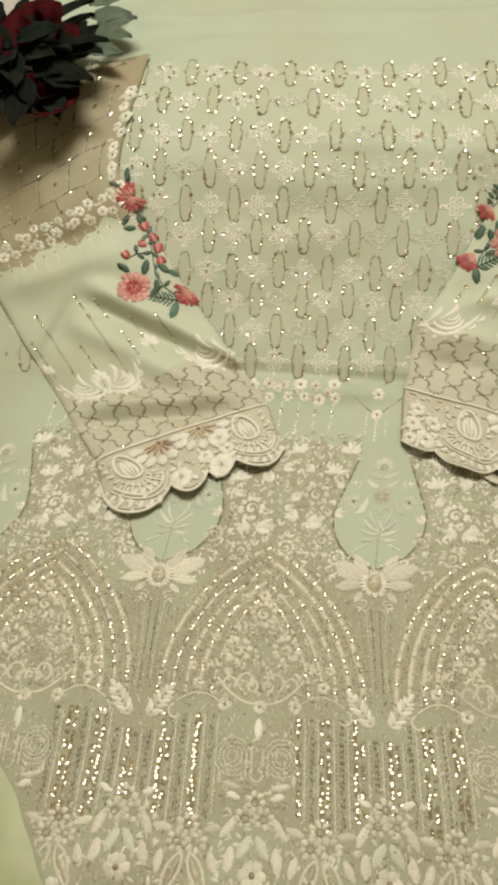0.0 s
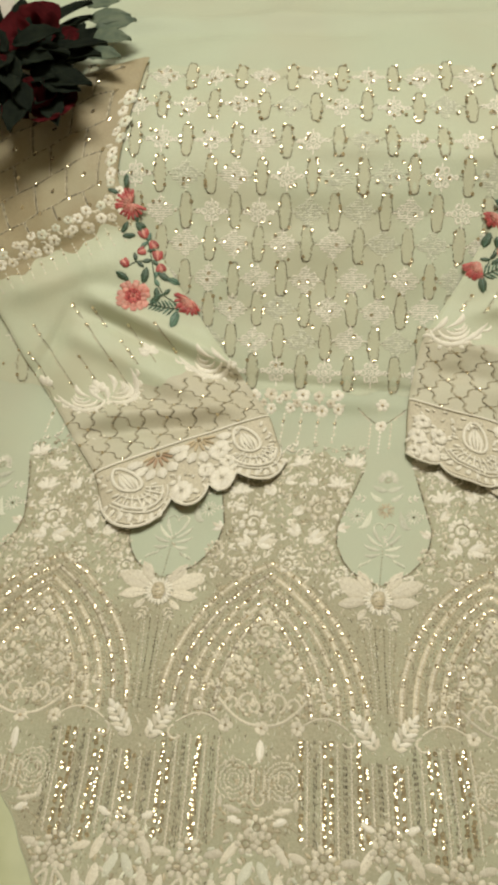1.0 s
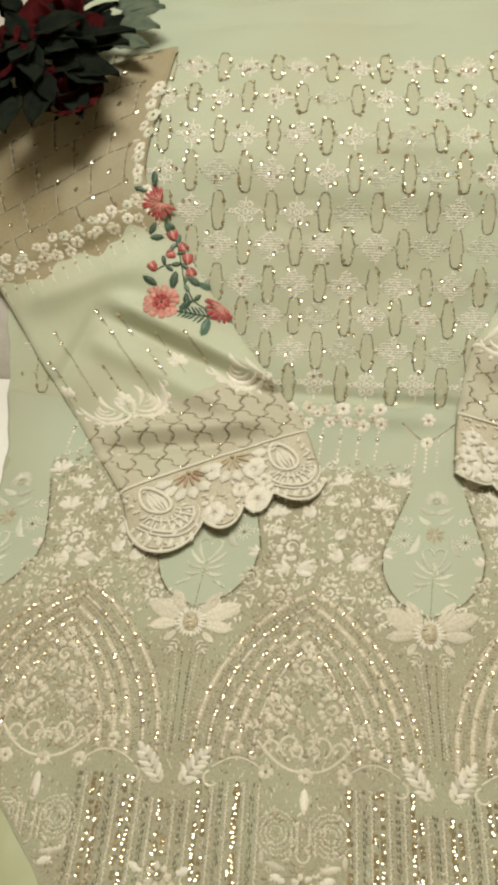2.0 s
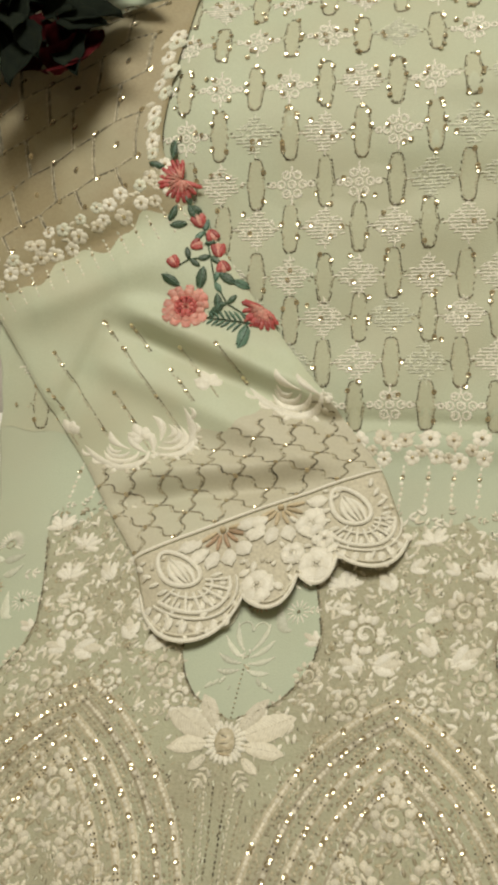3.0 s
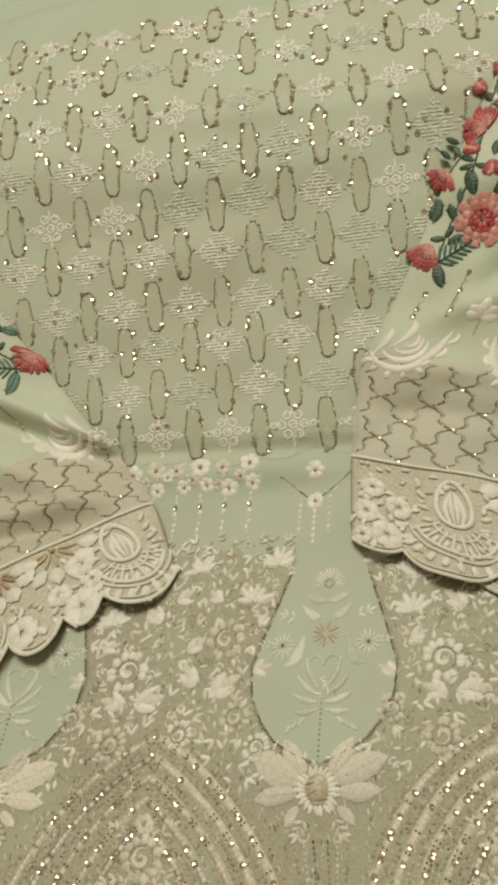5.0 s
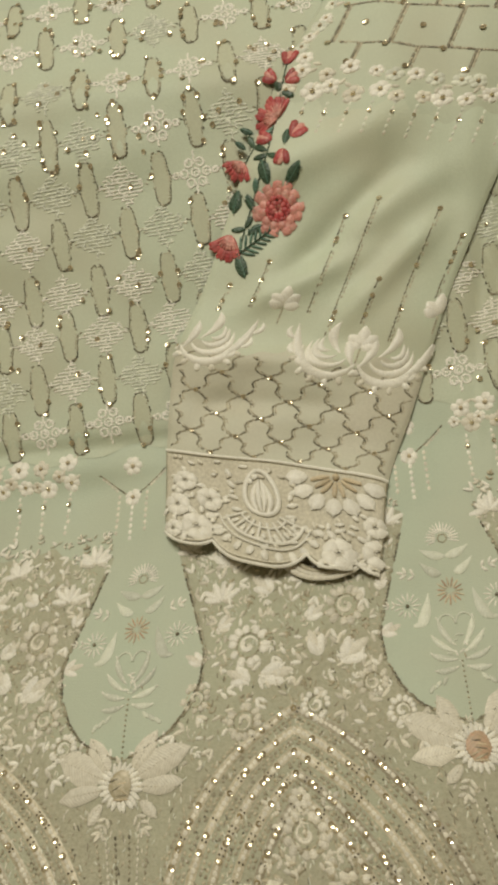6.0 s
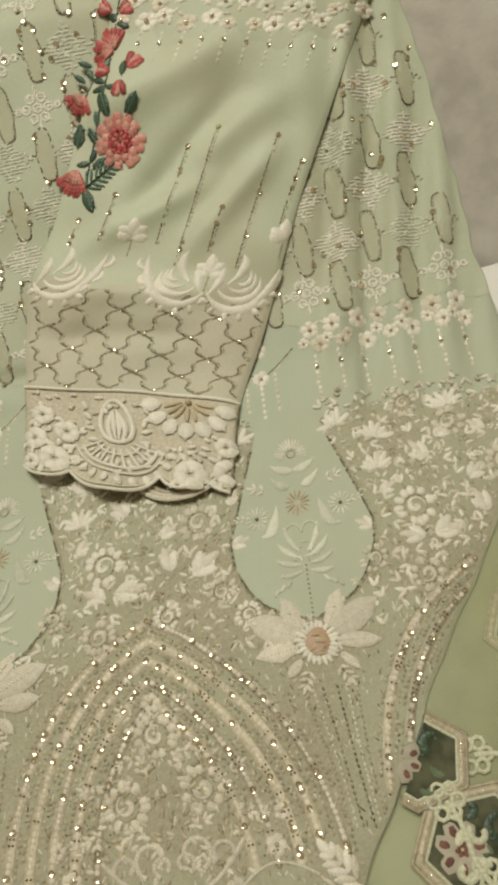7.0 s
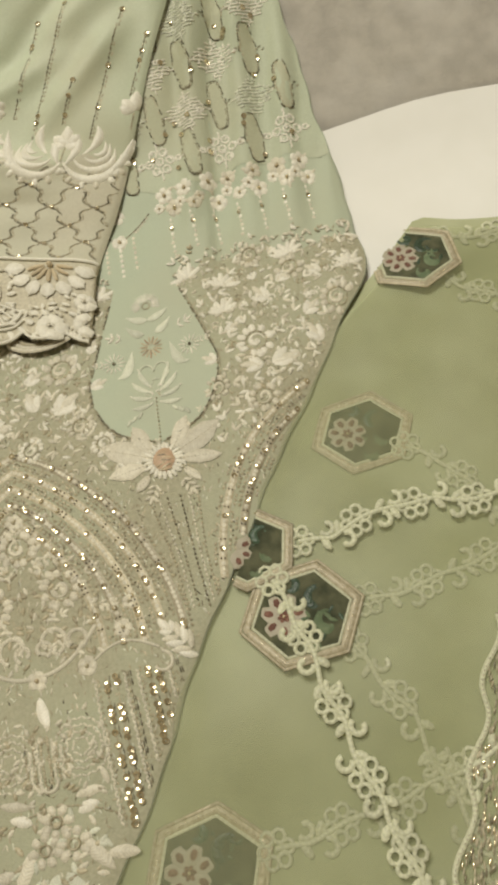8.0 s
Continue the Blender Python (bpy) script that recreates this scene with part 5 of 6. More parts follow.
right_sleeve = build_sleeve("right_sleeve", SLEEVE_R, {
    "edge": ((0.019, 0.026, 0.031), (0.070, 0.040, 0.039), (0.119, 0.0185, 0.028), (0.153, 0.023, 0.022)), "base": 0.0, "net": "yoke",
    "fans": ((0.071, 0.045, 1.0, -0.12),), "daisies": ((0.121, 0.050, "ochre"),),
    "blossoms": ((0.026, -0.013, 0.0115), (0.011, 0.004, 0.0095), (0.034, 0.014, 0.0090), (0.016, 0.027, 0.0090), (0.008, -0.018, 0.0075), (0.127, -0.014, 0.0120), (0.152, -0.006, 0.0105), (0.149, 0.014, 0.0080))},
    ((0.072, 0.166, 0.238), (0.088, 0.151, 0.251), (0.107, 0.161, 0.191), (0.127, 0.151, 0.246), (0.147, 0.178, 0.228), (0.035, 0.166, 0.201), (0.015, 0.162, 0.182)), 301)
left_sleeve = build_sleeve("left_sleeve", SLEEVE_L, {
    "edge": ((0.121, 0.034, 0.050), (0.080, 0.021, 0.048), (0.053, 0.017, 0.042), (0.019, 0.027, 0.046)), "base": 0.022, "net": "shaded_brown_net",
    "fans": ((0.026, 0.050, 0.84, 0.25), (0.130, 0.048, 0.92, 0.45)), "daisies": ((0.100, 0.049, "coral"), (0.064, 0.050, "ochre")),
    "blossoms": ((0.053, -0.008, 0.0125), (0.050, 0.026, 0.0110), (0.087, -0.009, 0.0115), (0.064, 0.006, 0.0085), (0.045, 0.009, 0.0075))},
    ((0.088, 0.144, 0.223), (0.090, 0.232, 0.251), (0.0755, 0.214, 0.238), (0.130, 0.158, 0.244), (0.070, 0.159, 0.191), (0.057, 0.176, 0.206), (0.110, 0.159, 0.190), (0.035, 0.160, 0.195), (0.147, 0.165, 0.215)), 331)

# a second scalloped layer that shows under the right cuff
w = Work(("cream", "tan"), 5)
for r in (0.026, 0.022, 0.018):
    w.cord([(0.236 + r * math.cos(t), -0.080 + 0.55 * r * math.sin(t)) for t in np.linspace(3.3, 6.1, 14)], 0.0034, 0.0018, "cream" if r > 0.02 else "tan")
w.make("under_cuff_scallop", right_sleeve, lambda V: drape(V[:, 0], V[:, 1], V[:, 2] + 0.0125), "lower lace layer peeping out under the cuff")


# -- appliqued roses along the sleeve seams
def on_sleeve(sl):
    a, b = (q.ravel() for q in np.meshgrid(np.linspace(0, sl.WIDTH, 60), np.linspace(0.05, 0.45, 160)))
    gx, gs = sl.plan(a, b)
    gh = 0.005 + crumple(gx, gs) * 0.5 + sl.lift(a, b)

    def place(V):
        d = (V[:, :1] - gx) ** 2 + (V[:, 1:2] - gs) ** 2
        k = np.argpartition(d, 4, axis=1)[:, :4]
        wt = 1 / (np.take_along_axis(d, k, 1) + 1e-7)
        return drape(V[:, 0], V[:, 1], V[:, 2] + 0.0006 + (gh[k] * wt).sum(1) / wt.sum(1))
    return place


def full_rose(sleeve, lift, x, s, R, seed):
    w = Work(("pink", "red"), seed)
    for ring, (rad, n, L, wd, z, mat) in enumerate(((0.42, 13, 0.60, 0.42, 0.0, "pink"), (0.36, 11, 0.40, 0.36, 0.0009, "pink"), (0.30, 10, 0.20, 0.26, 0.0013, "red"), (0.08, 8, 0.30, 0.24, 0.0014, "red"))):
        for k in range(n):
            a = 2 * math.pi * (k + 0.5 * ring) / n + w.rng.gauss(0, 0.06)
            w.petal(x + rad * R * math.cos(a), s + rad * R * math.sin(a), a, L * R * w.rng.uniform(0.9, 1.08), wd * R, 0.0016, mat, z=z, blunt=1.1)
    w.cord([(x + 0.44 * R * math.cos(t), s + 0.44 * R * math.sin(t)) for t in np.linspace(0, 5.9, 14)], R * 0.10, 0.0028, "red", closed=True)
    w.flower(x, s, R * 0.26, 6, "pink", "red", h=0.0030)
    w.make("rose", sleeve, lift, "embroidered pink and red rose")


def fan_rose(sleeve, lift, x, s, R, ang, spread, seed, pale=False):
    w = Work(("red", "pink"), seed)
    n = 15
    for k in range(n):
        a = ang + spread * ((k + 0.5) / n - 0.5)
        w.petal(x, s, a, R * w.rng.uniform(0.86, 1.05), R * 0.24, 0.0016, "red", blunt=0.95)
        w.petal(x, s, a + 0.05, R * 0.62, R * 0.10, 0.0026, "pink", z=0.0006)
    if pale:
        for k in range(7):
            w.petal(x, s, ang + spread * 0.35 * (k / 3 - 1), R * 0.5, R * 0.10, 0.0030, "pink", z=0.0012)
    w.make("half_rose", sleeve, lift, "embroidered red half-open rose")


def bud(sleeve, lift, x, s, R, ang, seed):
    w = Work(("red", "pink"), seed)
    for k in (-1, 0, 1):
        w.petal(x - 0.5 * R * math.cos(ang), s - 0.5 * R * math.sin(ang), ang + 0.42 * k, R * 1.25, R * 0.62, 0.0018, "red" if k else "pink", blunt=0.9)
    w.make("rose_bud", sleeve, lift, "small red embroidered bud")


def rose_leaf(sleeve, lift, x, s, L, ang, seed, mat="green"):
    w = Work((mat, "teal" if mat == "green" else "green"), seed)
    w.petal(x, s, ang, L, L * 0.46, 0.0014, mat, groove=0.5, blunt=0.4)
    other = w.mats[1]
    w.cord([(x + t * L * math.cos(ang), s + t * L * math.sin(ang)) for t in np.linspace(0, 0.92, 5)], 0.0009, 0.0016, other)
    for k in range(4):
        t = 0.22 + 0.17 * k
        for q in (-1, 1):
            w.stitch(x + t * L * math.cos(ang) + 0.11 * L * math.cos(ang + q * 1.0), s + t * L * math.sin(ang) + 0.11 * L * math.sin(ang + q * 1.0), ang + q * 0.9, L * 0.2, 0.0006, 0.0019, other)
    w.make("rose_leaf", sleeve, lift, "dark green embroidered leaf")


def fern(sleeve, lift, x, s, L, ang, seed):
    w = Work(("teal", "green"), seed)
    w.cord([(x + t * L * math.cos(ang), s + t * L * math.sin(ang)) for t in np.linspace(0, 1, 8)], 0.0011, 0.0016, "green")
    for k in range(7):
        t = 0.1 + 0.125 * k
        for q in (-1, 1):
            w.petal(x + t * L * math.cos(ang), s + t * L * math.sin(ang), ang + q * 0.85, L * 0.36 * (1 - 0.5 * t), 0.0022, 0.0013, "teal")
    w.make("fern_sprig", sleeve, lift, "sea green embroidered fern sprig")


LIFT_L, LIFT_R = on_sleeve(SLEEVE_L), on_sleeve(SLEEVE_R)
fan_rose(left_sleeve, LIFT_L, -0.165, 0.219, 0.0175, 3.6, 4.6, 1, pale=True)
full_rose(left_sleeve, LIFT_L, -0.160, 0.120, 0.0185, 2)
fan_rose(left_sleeve, LIFT_L, -0.100, 0.119, 0.0185, 4.1, 2.7, 3)
for x, s, R, a in ((-0.151, 0.187, 0.0095, 2.0), (-0.142, 0.178, 0.0085, 5.2), (-0.136, 0.164, 0.0095, 1.6), (-0.132, 0.153, 0.0085, 5.0), (-0.154, 0.169, 0.0080, 0.4), (-0.169, 0.155, 0.0085, 2.3)):
    bud(left_sleeve, LIFT_L, x, s, R, a, int(abs(x) * 9000))
for x, s, L, a, m in ((-0.172, 0.236, 0.014, 1.4, "green"), (-0.178, 0.229, 0.013, 2.9, "green"), (-0.168, 0.200, 0.014, 4.2, "green"), (-0.160, 0.200, 0.015, 5.4, "green"), (-0.160, 0.186, 0.014, 3.2, "green"),
                      (-0.150, 0.134, 0.019, 1.4, "green"), (-0.165, 0.137, 0.017, 2.5, "green"), (-0.135, 0.147, 0.016, 5.7, "green"), (-0.125, 0.141, 0.015, 5.9, "teal"), (-0.136, 0.131, 0.015, 4.8, "green"),
                      (-0.142, 0.112, 0.016, 0.8, "green"), (-0.112, 0.104, 0.020, 4.4, "teal"), (-0.147, 0.170, 0.009, 0.2, "green")):
    rose_leaf(left_sleeve, LIFT_L, x, s, L, a, int(abs(x * s) * 90000), m)
def stem(sleeve, lift, pts, seed):
    w = Work(("green", "teal"), seed)
    w.chain(pts, 0.0022, 0.0030, 0.0013, 0.0011, "green", zig=0.15)
    for k, (x, s) in enumerate(pts[1:-1]):
        for q in (-1, 1):
            w.petal(x, s, 0.7 + 1.9 * k + q * 1.2, 0.010, 0.0048, 0.0013, "green" if (k + q) % 2 else "teal", groove=0.4)
    w.make("rose_stem", sleeve, lift, "dark green stem stitch with small leaves")


stem(left_sleeve, LIFT_L, ((-0.170, 0.225), (-0.158, 0.200), (-0.147, 0.180), (-0.142, 0.160), (-0.138, 0.140), (-0.128, 0.122), (-0.110, 0.110)), 41)
stem(left_sleeve, LIFT_L, ((-0.142, 0.160), (-0.158, 0.158), (-0.168, 0.152)), 42)
stem(right_sleeve, LIFT_R, ((0.260, 0.275), (0.252, 0.255), (0.244, 0.235), (0.236, 0.214), (0.224, 0.190), (0.213, 0.168), (0.204, 0.146)), 43)
stem(right_sleeve, LIFT_R, ((0.240, 0.225), (0.228, 0.222), (0.216, 0.208)), 44)
fern(left_sleeve, LIFT_L, -0.108, 0.106, 0.036, 3.0, 8)
full_rose(right_sleeve, LIFT_R, 0.238, 0.176, 0.0185, 12)
fan_rose(right_sleeve, LIFT_R, 0.203, 0.165, 0.0200, 4.1, 1.5, 13)
fan_rose(right_sleeve, LIFT_R, 0.247, 0.238, 0.0175, 2.3, 3.0, 14)
fan_rose(right_sleeve, LIFT_R, 0.219, 0.214, 0.0150, 3.9, 1.9, 15)
for x, s, R, a in ((0.261, 0.277, 0.0100, 1.3), (0.247, 0.267, 0.0085, 2.4), (0.260, 0.262, 0.0085, 0.3), (0.258, 0.226, 0.0105, 0.8), (0.237, 0.226, 0.0095, 2.7), (0.246, 0.210, 0.0095, 4.4)):
    bud(right_sleeve, LIFT_R, x, s, R, a, int(abs(x) * 9000))
for x, s, L, a, m in ((0.234, 0.193, 0.019, 1.7, "green"), (0.246, 0.190, 0.018, 0.8, "green"), (0.222, 0.178, 0.014, 2.0, "green"), (0.206, 0.180, 0.017, 1.1, "green"), (0.226, 0.168, 0.013, 3.4, "green"),
                      (0.229, 0.232, 0.011, 2.6, "green"), (0.222, 0.222, 0.010, 2.3, "green"), (0.249, 0.218, 0.012, 1.2, "green"), (0.205, 0.151, 0.019, 4.9, "green"), (0.212, 0.196, 0.015, 4.3, "green")):
    rose_leaf(right_sleeve, LIFT_R, x, s, L, a, int(abs(x * s) * 90000), m)
fern(right_sleeve, LIFT_R, 0.204, 0.150, 0.034, 0.45, 18)

# ---------------------------------------------------------------- the dupatta
dupatta = tagged(new("organza_dupatta"), "sheer green organza dupatta with lace vines and hexagon patches", "dupatta")
TOP_EDGE = smooth_table(((-0.8, -0.28), (-0.3, -0.30), (0.0, -0.28), (0.30, -0.24), (0.44, -0.120), (0.478, -0.094), (0.519, -0.055), (0.545, -0.066), (0.60, -0.082), (0.9, -0.11)), -0.8, 0.9, 0.008)


def billow(x, s):
    return 0.0021 * np.sin(26 * x + 34 * s) * np.sin(15 * s - 21 * x + 0.8) + 0.0008 * np.sin(70 * x - 48 * s)


def lower_layer(u, v):
    x = -0.62 + 1.42 * u
    s = -0.85 + (TOP_EDGE(x) + 0.85) * v
    hid = np.clip((EDGE_R(s) - x + 0.014) / 0.02, 0, 1) * np.clip((x - EDGE_L(s) + 0.014) / 0.02, 0, 1)
    return drape(x, s, 0.0004 + (0.0018 + billow(x, s)) * (1 - hid))


def upper_layer(u, v):
    x = 0.16 + 0.60 * u
    s = -0.85 + (TOP_EDGE(x) - 0.012 + 0.85) * v
    hid = np.clip((EDGE_R(s) - x + 0.010) / 0.028, 0, 1)
    return drape(x, s, 0.0018 + (0.0044 + billow(x + 0.05, s + 0.11)) * (1 - hid))


sheet_mesh("lower_layer", 160, 110, lower_layer, "organza", dupatta)
sheet_mesh("upper_layer", 110, 110, upper_layer, "organza_top", dupatta, label="sheer top layer of green organza")


def on_lower(V):
    return drape(V[:, 0], V[:, 1], 0.0030 + billow(V[:, 0], V[:, 1]) + V[:, 2])


def on_upper(V):
    return drape(V[:, 0], V[:, 1], 0.0068 + billow(V[:, 0] + 0.05, V[:, 1] + 0.11) + V[:, 2])


def hexagon(x, s, R, turn, place, seed, keep=None, squash=0.86):
    def ring(r, n=6):
        out = []
        for k in range(6):
            a, b = turn + k * math.pi / 3, turn + (k + 1) * math.pi / 3
            for q in range(n):
                t = q / n
                out.append((x + r * ((1 - t) * math.cos(a) + t * math.cos(b)), s + squash * r * ((1 - t) * math.sin(a) + t * math.sin(b))))
        return out

    w = Work(("patch", "lace", "tan", "maroon", "moss", "green", "blossom", "sequin", "ochre"), seed, keep)
    edge = ring(R * 0.80, 6)
    n = len(edge)
    if keep is None:
        vs = [(x, s, 0.0004)] + [(p, q, 0.0004) for p, q in edge]
        w.add(vs, [(0, 1 + k, 1 + (k + 1) % n) for k in range(n)], "patch")
    else:
        for k in range(n):
            p, q = edge[k], edge[(k + 1) % n]
            if keep(*p) and keep(*q):
                w.add([(x, s, 0.0004), (*p, 0.0004), (*q, 0.0004)], [(0, 1, 2)], "patch")
    w.cord(ring(R), 0.0020, 0.0010, "tan", closed=True)
    w.cord(ring(R * 0.90), 0.0042, 0.0008, "tan", closed=True)
    w.cord(ring(R * 0.80), 0.0020, 0.0010, "lace", closed=True)
    w.chain(ring(R * 0.90), 0.0022, 0.0015, 0.0013, 0.0012, "sequin", closed=True, skip=0.4)
    # a pale flower with maroon holes, beside dark and sea-green scrolls
    fx, fs = x - 0.28 * R, s + 0.02 * R
    for k in range(7):
        t = turn + k * 2 * math.pi / 7
        w.petal(fx + 0.02 * R * math.cos(t), fs + 0.02 * R * math.sin(t), t, 0.37 * R, 0.34 * R, 0.0009, "blossom", blunt=1.0)
        w.petal(fx + 0.15 * R * math.cos(t), fs + 0.15 * R * math.sin(t), t, 0.17 * R, 0.15 * R, 0.0012, "maroon", z=0.0002, blunt=1.0)
    w.flower(fx, fs, 0.11 * R, 6, "maroon", "ochre", h=0.0012)
    for j, (gx, gs, gr, mat) in enumerate(((0.30, 0.16, 0.26, "green"), (0.36, -0.22, 0.20, "moss"), (0.05, -0.48, 0.15, "moss"), (-0.05, 0.50, 0.13, "green"))):
        pts = [(x + gx * R + gr * R * (1 - 0.14 * t) * math.cos(t + j), s + gs * R + gr * R * (1 - 0.14 * t) * math.sin(t + j)) for t in np.linspace(0, 5.0, 16)]
        w.frond(pts, R * 0.20, 0.0012, mat, full=0.6)
    for k in range(14):
        t, d = w.rng.uniform(-1.2, 1.2), w.rng.uniform(0.1, 0.6) * R
        w.petal(x + d * math.cos(t), s + d * math.sin(t) * squash, w.rng.uniform(0, 6.3), 0.18 * R, 0.08 * R, 0.0007, w.rng.choice(("green", "green", "moss")))
    w.make("hexagon_patch", dupatta, place, "hexagon patch with maroon flower and green scroll")


def off_dress(x, s):
    return x > EDGE_R(s) - 0.001


hexagon(0.432, -0.214, 0.034, 0.1, on_lower, 401)
hexagon(0.505, -0.094, 0.034, 0.5, on_upper, 402, lambda x, s: s < TOP_EDGE(x) - 0.001)
hexagon(0.286, -0.432, 0.036, 0.2, on_lower, 403)
hexagon(0.365, -0.318, 0.037, 0.05, on_upper, 404, off_dress)
hexagon(0.344, -0.272, 0.030, 0.3, lambda V: on_upper(V + np.array([0, 0, 0.001])), 405, off_dress)
hexagon(0.56, -0.40, 0.036, 0.3, on_lower, 406)
hexagon(-0.27, -0.44, 0.036, 0.3, on_lower, 407)


def vine(pts, place, seed):
    """A lace vine: clusters of small rings joined by curling leaves."""
    w = Work(("lace",), seed)
    path = []
    for (x0, y0), (x1, y1) in zip(pts, pts[1:]):
        n = max(2, int(math.hypot(x1 - x0, y1 - y0) / 0.004))
        path += [(x0 + (x1 - x0) * k / n, y0 + (y1 - y0) * k / n) for k in range(n)]
    path = [(x + 0.0016 * math.sin(i * 0.7), y + 0.0016 * math.cos(i * 0.6)) for i, (x, y) in enumerate(path)]
    w.cord(path, 0.0030, 0.0014, "lace")

    def ring(x, y, r, wd):
        w.cord([(x + r * math.cos(t), y + r * math.sin(t)) for t in np.linspace(0, 5.4, 8)], wd, 0.0012, "lace", closed=True)

    for i in range(0, len(path) - 2, 3):
        (x, y), (x1, y1) = path[i], path[i + 1]
        a = math.atan2(y1 - y, x1 - x)
        if (i // 3) % 3 == 0:
            for k in range(6):
                b = a + k * math.pi / 3
                ring(x + 0.0064 * math.cos(b), y + 0.0064 * math.sin(b), 0.0033, 0.0024)
        else:
            side = 1 if (i // 3) % 2 else -1
            b = a + side * 1.1
            w.cord([(x + 0.0070 * math.cos(b) + 0.0046 * (1 - 0.08 * t) * math.cos(t * side + b + 2.6), y + 0.0070 * math.sin(b) + 0.0046 * (1 - 0.08 * t) * math.sin(t * side + b + 2.6)) for t in np.linspace(0, 4.6, 12)],
                   0.0034, 0.0015, "lace")
            w.petal(x, y, a - side * 0.9, 0.0090, 0.0048, 0.0014, "lace", blunt=0.8)
    w.make("lace_vine", dupatta, place, "pale lace vine of rings and curls")


vine(((0.374, -0.277), (0.395, -0.277), (0.434, -0.268), (0.495, -0.278), (0.62, -0.27)), on_upper, 411)
vine(((0.404, -0.320), (0.44, -0.318), (0.483, -0.309), (0.60, -0.30)), on_lower, 412)
vine(((0.353, -0.296), (0.362, -0.325), (0.367, -0.357), (0.376, -0.403), (0.386, -0.445), (0.405, -0.54)), lambda V: on_upper(V + np.array([0, 0, 0.001])), 413)
vine(((0.388, -0.342), (0.397, -0.36), (0.409, -0.385), (0.417, -0.423), (0.44, -0.50)), on_lower, 414)
vine(((0.322, -0.432), (0.386, -0.424), (0.45, -0.41), (0.52, -0.40)), on_lower, 415)
vine(((0.515, -0.105), (0.528, -0.122), (0.556, -0.150), (0.60, -0.19)), on_lower, 416)
vine(((0.530, -0.080), (0.60, -0.094), (0.70, -0.11)), on_lower, 417)
vine(((0.455, -0.232), (0.475, -0.250), (0.50, -0.30)), on_lower, 418)

# gilt border along one side of the dupatta
w = Work(("tan", "lace", "sequin", "tilla"), 421)
rim = [(0.470 - 0.16 * t + 0.0035 * math.sin(t * 46), -0.345 - 0.30 * t) for t in np.linspace(0, 0.7, 70)]
w.cord(rim, 0.0030, 0.0014, "lace")
w.chain(rim, 0.0024, 0.0022, 0.0018, 0.0020, "tan", zig=0.6)
for k in range(900):
    x, y = rim[w.rng.randrange(70)]
    d = w.rng.uniform(0.003, 0.034)
    w.stitch(x + d, y + 0.3 * d, w.rng.gauss(1.1, 0.15), 0.0045, 0.0011, 0.0008, w.rng.choice(("tan", "tilla", "tan", "sequin")))
w.make("gilt_border", dupatta, on_upper, "scalloped gilt thread border")

# ---------------------------------------------------------------- the artificial rose bunch
bunch = tagged(new("rose_bunch"), "dark red artificial roses with dark leaves on the sleeve", "artificial flowers")
bunch.location = (-0.270, 0.300, 0.172)
bunch.scale = (1.3, 1.25, 1.05)


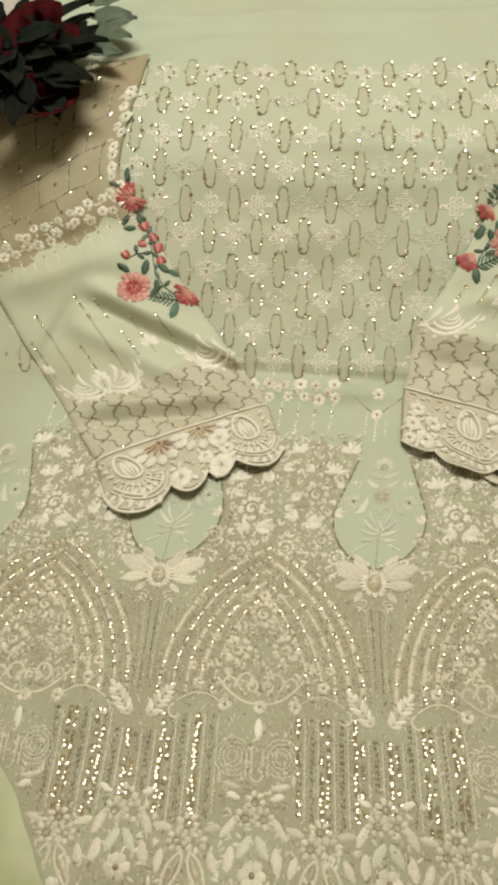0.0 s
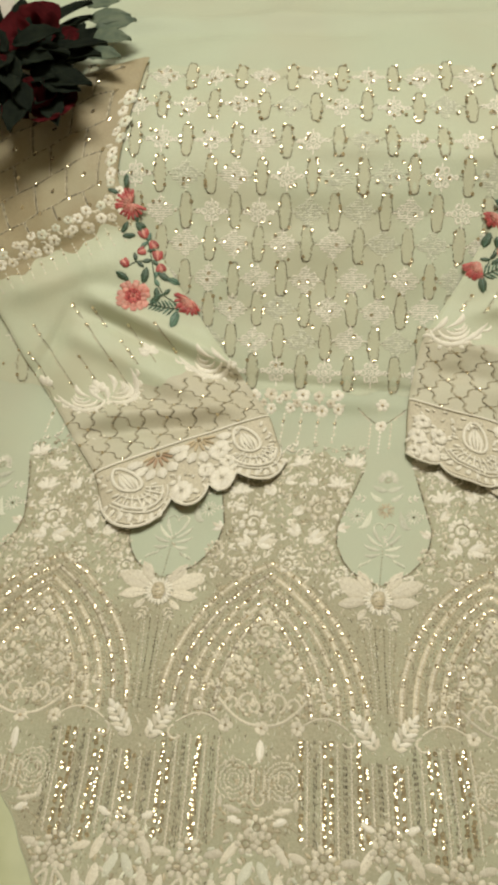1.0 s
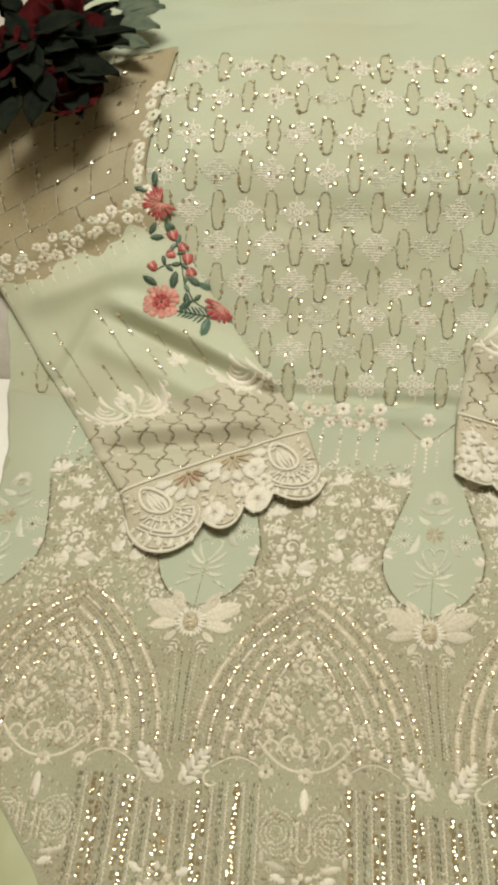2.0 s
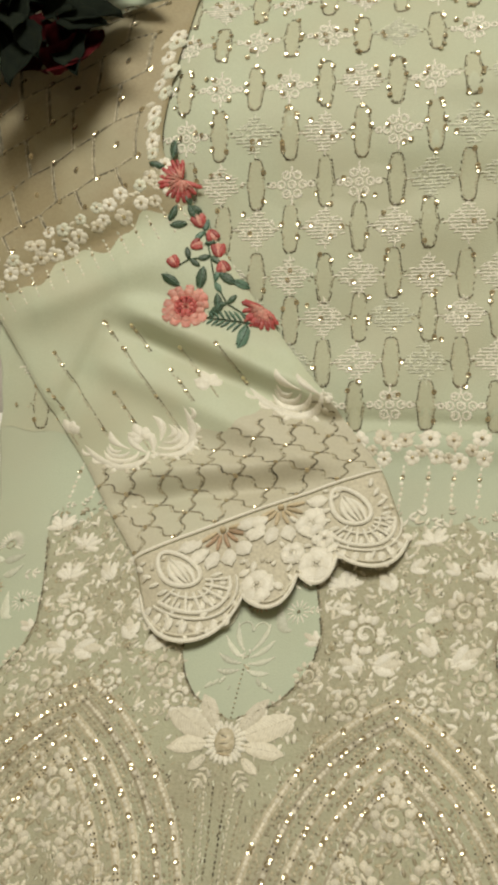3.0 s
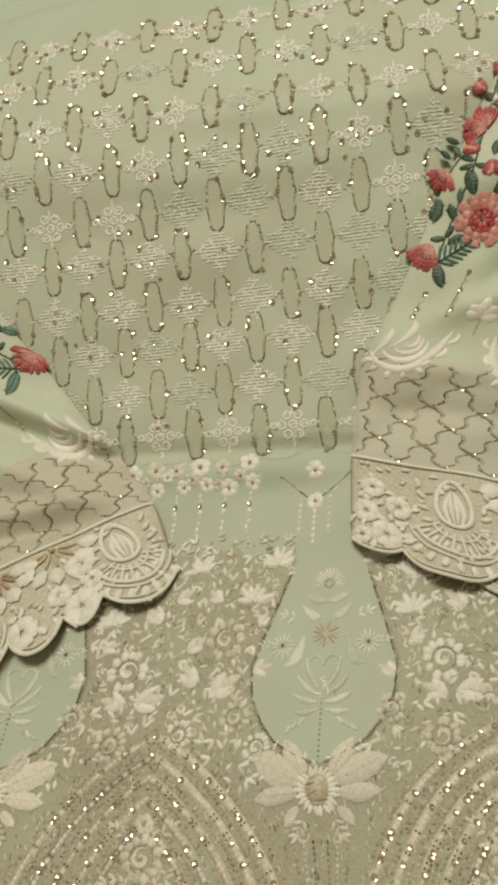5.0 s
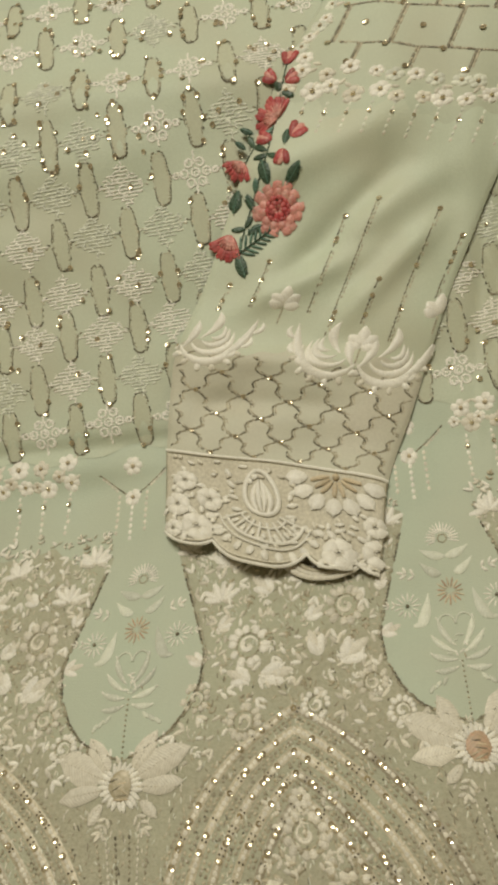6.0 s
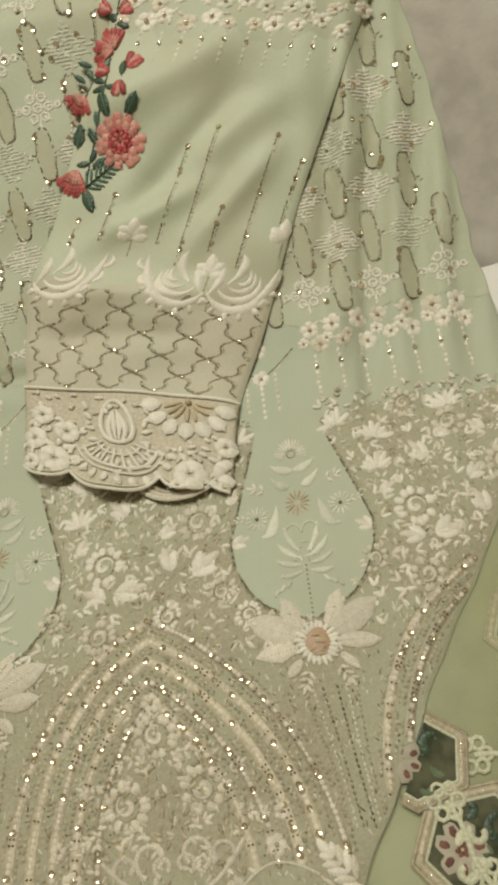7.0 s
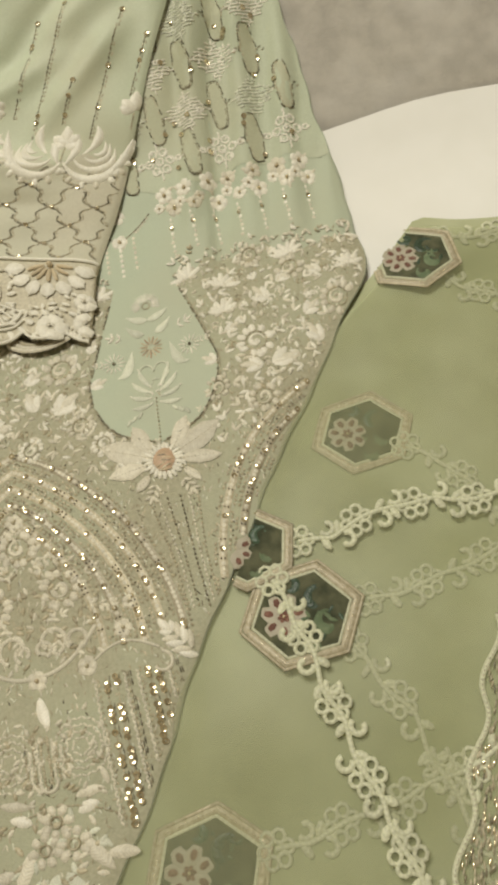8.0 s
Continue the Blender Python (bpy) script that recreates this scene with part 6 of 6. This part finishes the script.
def rose_head(at, R, seed):
    rg = random.Random(seed)

    def petal_mesh(ring, a):
        bm = bmesh.new()
        rows = []
        for j in range(5):
            t = j / 4
            row = []
            for i in range(5):
                q = (i / 4 - 0.5) * 1.5 * (0.45 + 0.55 * math.sin(math.pi * min(1, 0.25 + t * 0.7)))
                rad = R * (0.10 + ring * (0.35 + 0.75 * t ** 1.3))
                z = R * (0.95 * t * (1.15 - 0.62 * ring) + 0.12 * (1 - ring)) - R * 0.25 * (t ** 3) * ring
                row.append(bm.verts.new((rad * math.cos(a + q), rad * math.sin(a + q), z + 0.05 * R * rg.gauss(0, 0.4))))
            rows.append(row)
        for j in range(4):
            for i in range(4):
                bm.faces.new((rows[j][i], rows[j][i + 1], rows[j + 1][i + 1], rows[j + 1][i])).smooth = True
        top = bm.faces[:]
        bmesh.ops.solidify(bm, geom=top, thickness=0.0007)
        return bm

    bm = bmesh.new()
    bmesh.ops.create_icosphere(bm, subdivisions=2, radius=R * 0.16)
    for v in bm.verts:
        v.co.z = v.co.z * 1.6 + R * 0.3
    head = part("rose_head", bm, "petal", bunch, "dark red artificial rose")
    head.location = at
    head.rotation_euler = (rg.uniform(-0.6, 0.2), rg.uniform(-0.4, 0.4), rg.uniform(0, 6))
    for ring, n in ((0.2, 4), (0.5, 6), (0.85, 8)):
        for k in range(n):
            part("petal", petal_mesh(ring, 6.283 * k / n + rg.random()), "petal", head)


def bunch_leaf(at, L, rot, mat, name="leaf"):
    bm = bmesh.new()
    rows = []
    for j in range(8):
        t = j / 7
        hw = L * 0.24 * math.sin(math.pi * (0.06 + 0.90 * t ** 0.85)) * (1.0 + 0.16 * (j % 2))
        rows.append([bm.verts.new((t * L, q * hw, L * (0.10 * abs(q) + 0.22 * t * (1 - t)))) for q in (-1, -0.5, 0, 0.5, 1)])
    for j in range(7):
        for i in range(4):
            bm.faces.new((rows[j][i], rows[j][i + 1], rows[j + 1][i + 1], rows[j + 1][i])).smooth = True
    ob = part(name, bm, mat, bunch)
    ob.location, ob.rotation_euler = at, rot
    md = ob.modifiers.new("thickness", "SOLIDIFY")
    md.thickness = 0.0006


for i, (at, R) in enumerate((((-0.045, -0.010, 0.020), 0.034), ((0.012, -0.045, 0.012), 0.030), ((0.000, 0.030, 0.026), 0.034), ((-0.075, 0.045, 0.02), 0.034), ((-0.07, -0.055, 0.006), 0.028))):
    rose_head(at, R, 500 + i)
rg = random.Random(77)
for k in range(90):
    a = rg.uniform(0, 6.283)
    d = rg.uniform(0.0, 0.062)
    at = (-0.02 + d * math.cos(a), 0.005 + d * math.sin(a), 0.014 + rg.uniform(0, 0.030))
    bunch_leaf(at, rg.uniform(0.028, 0.046), (rg.uniform(-0.5, 0.5), rg.uniform(-0.4, 0.25), a + rg.uniform(-0.6, 0.6)), "leaf")
for k, (x, y, a) in enumerate(((0.045, 0.075, 0.1), (0.050, 0.050, -0.15), (0.046, 0.030, -0.3), (0.040, 0.095, 0.4), (0.052, 0.062, 0.3))):
    bunch_leaf((x - 0.012, y - 0.004, 0.020), 0.036, (0.2, -0.05, a), "pale_leaf")
for k in range(5):
    a = k * 1.257
    bunch_leaf((-0.062, -0.050, 0.040), 0.014, (0, -0.3, a), "blossom", "blossom_petal")
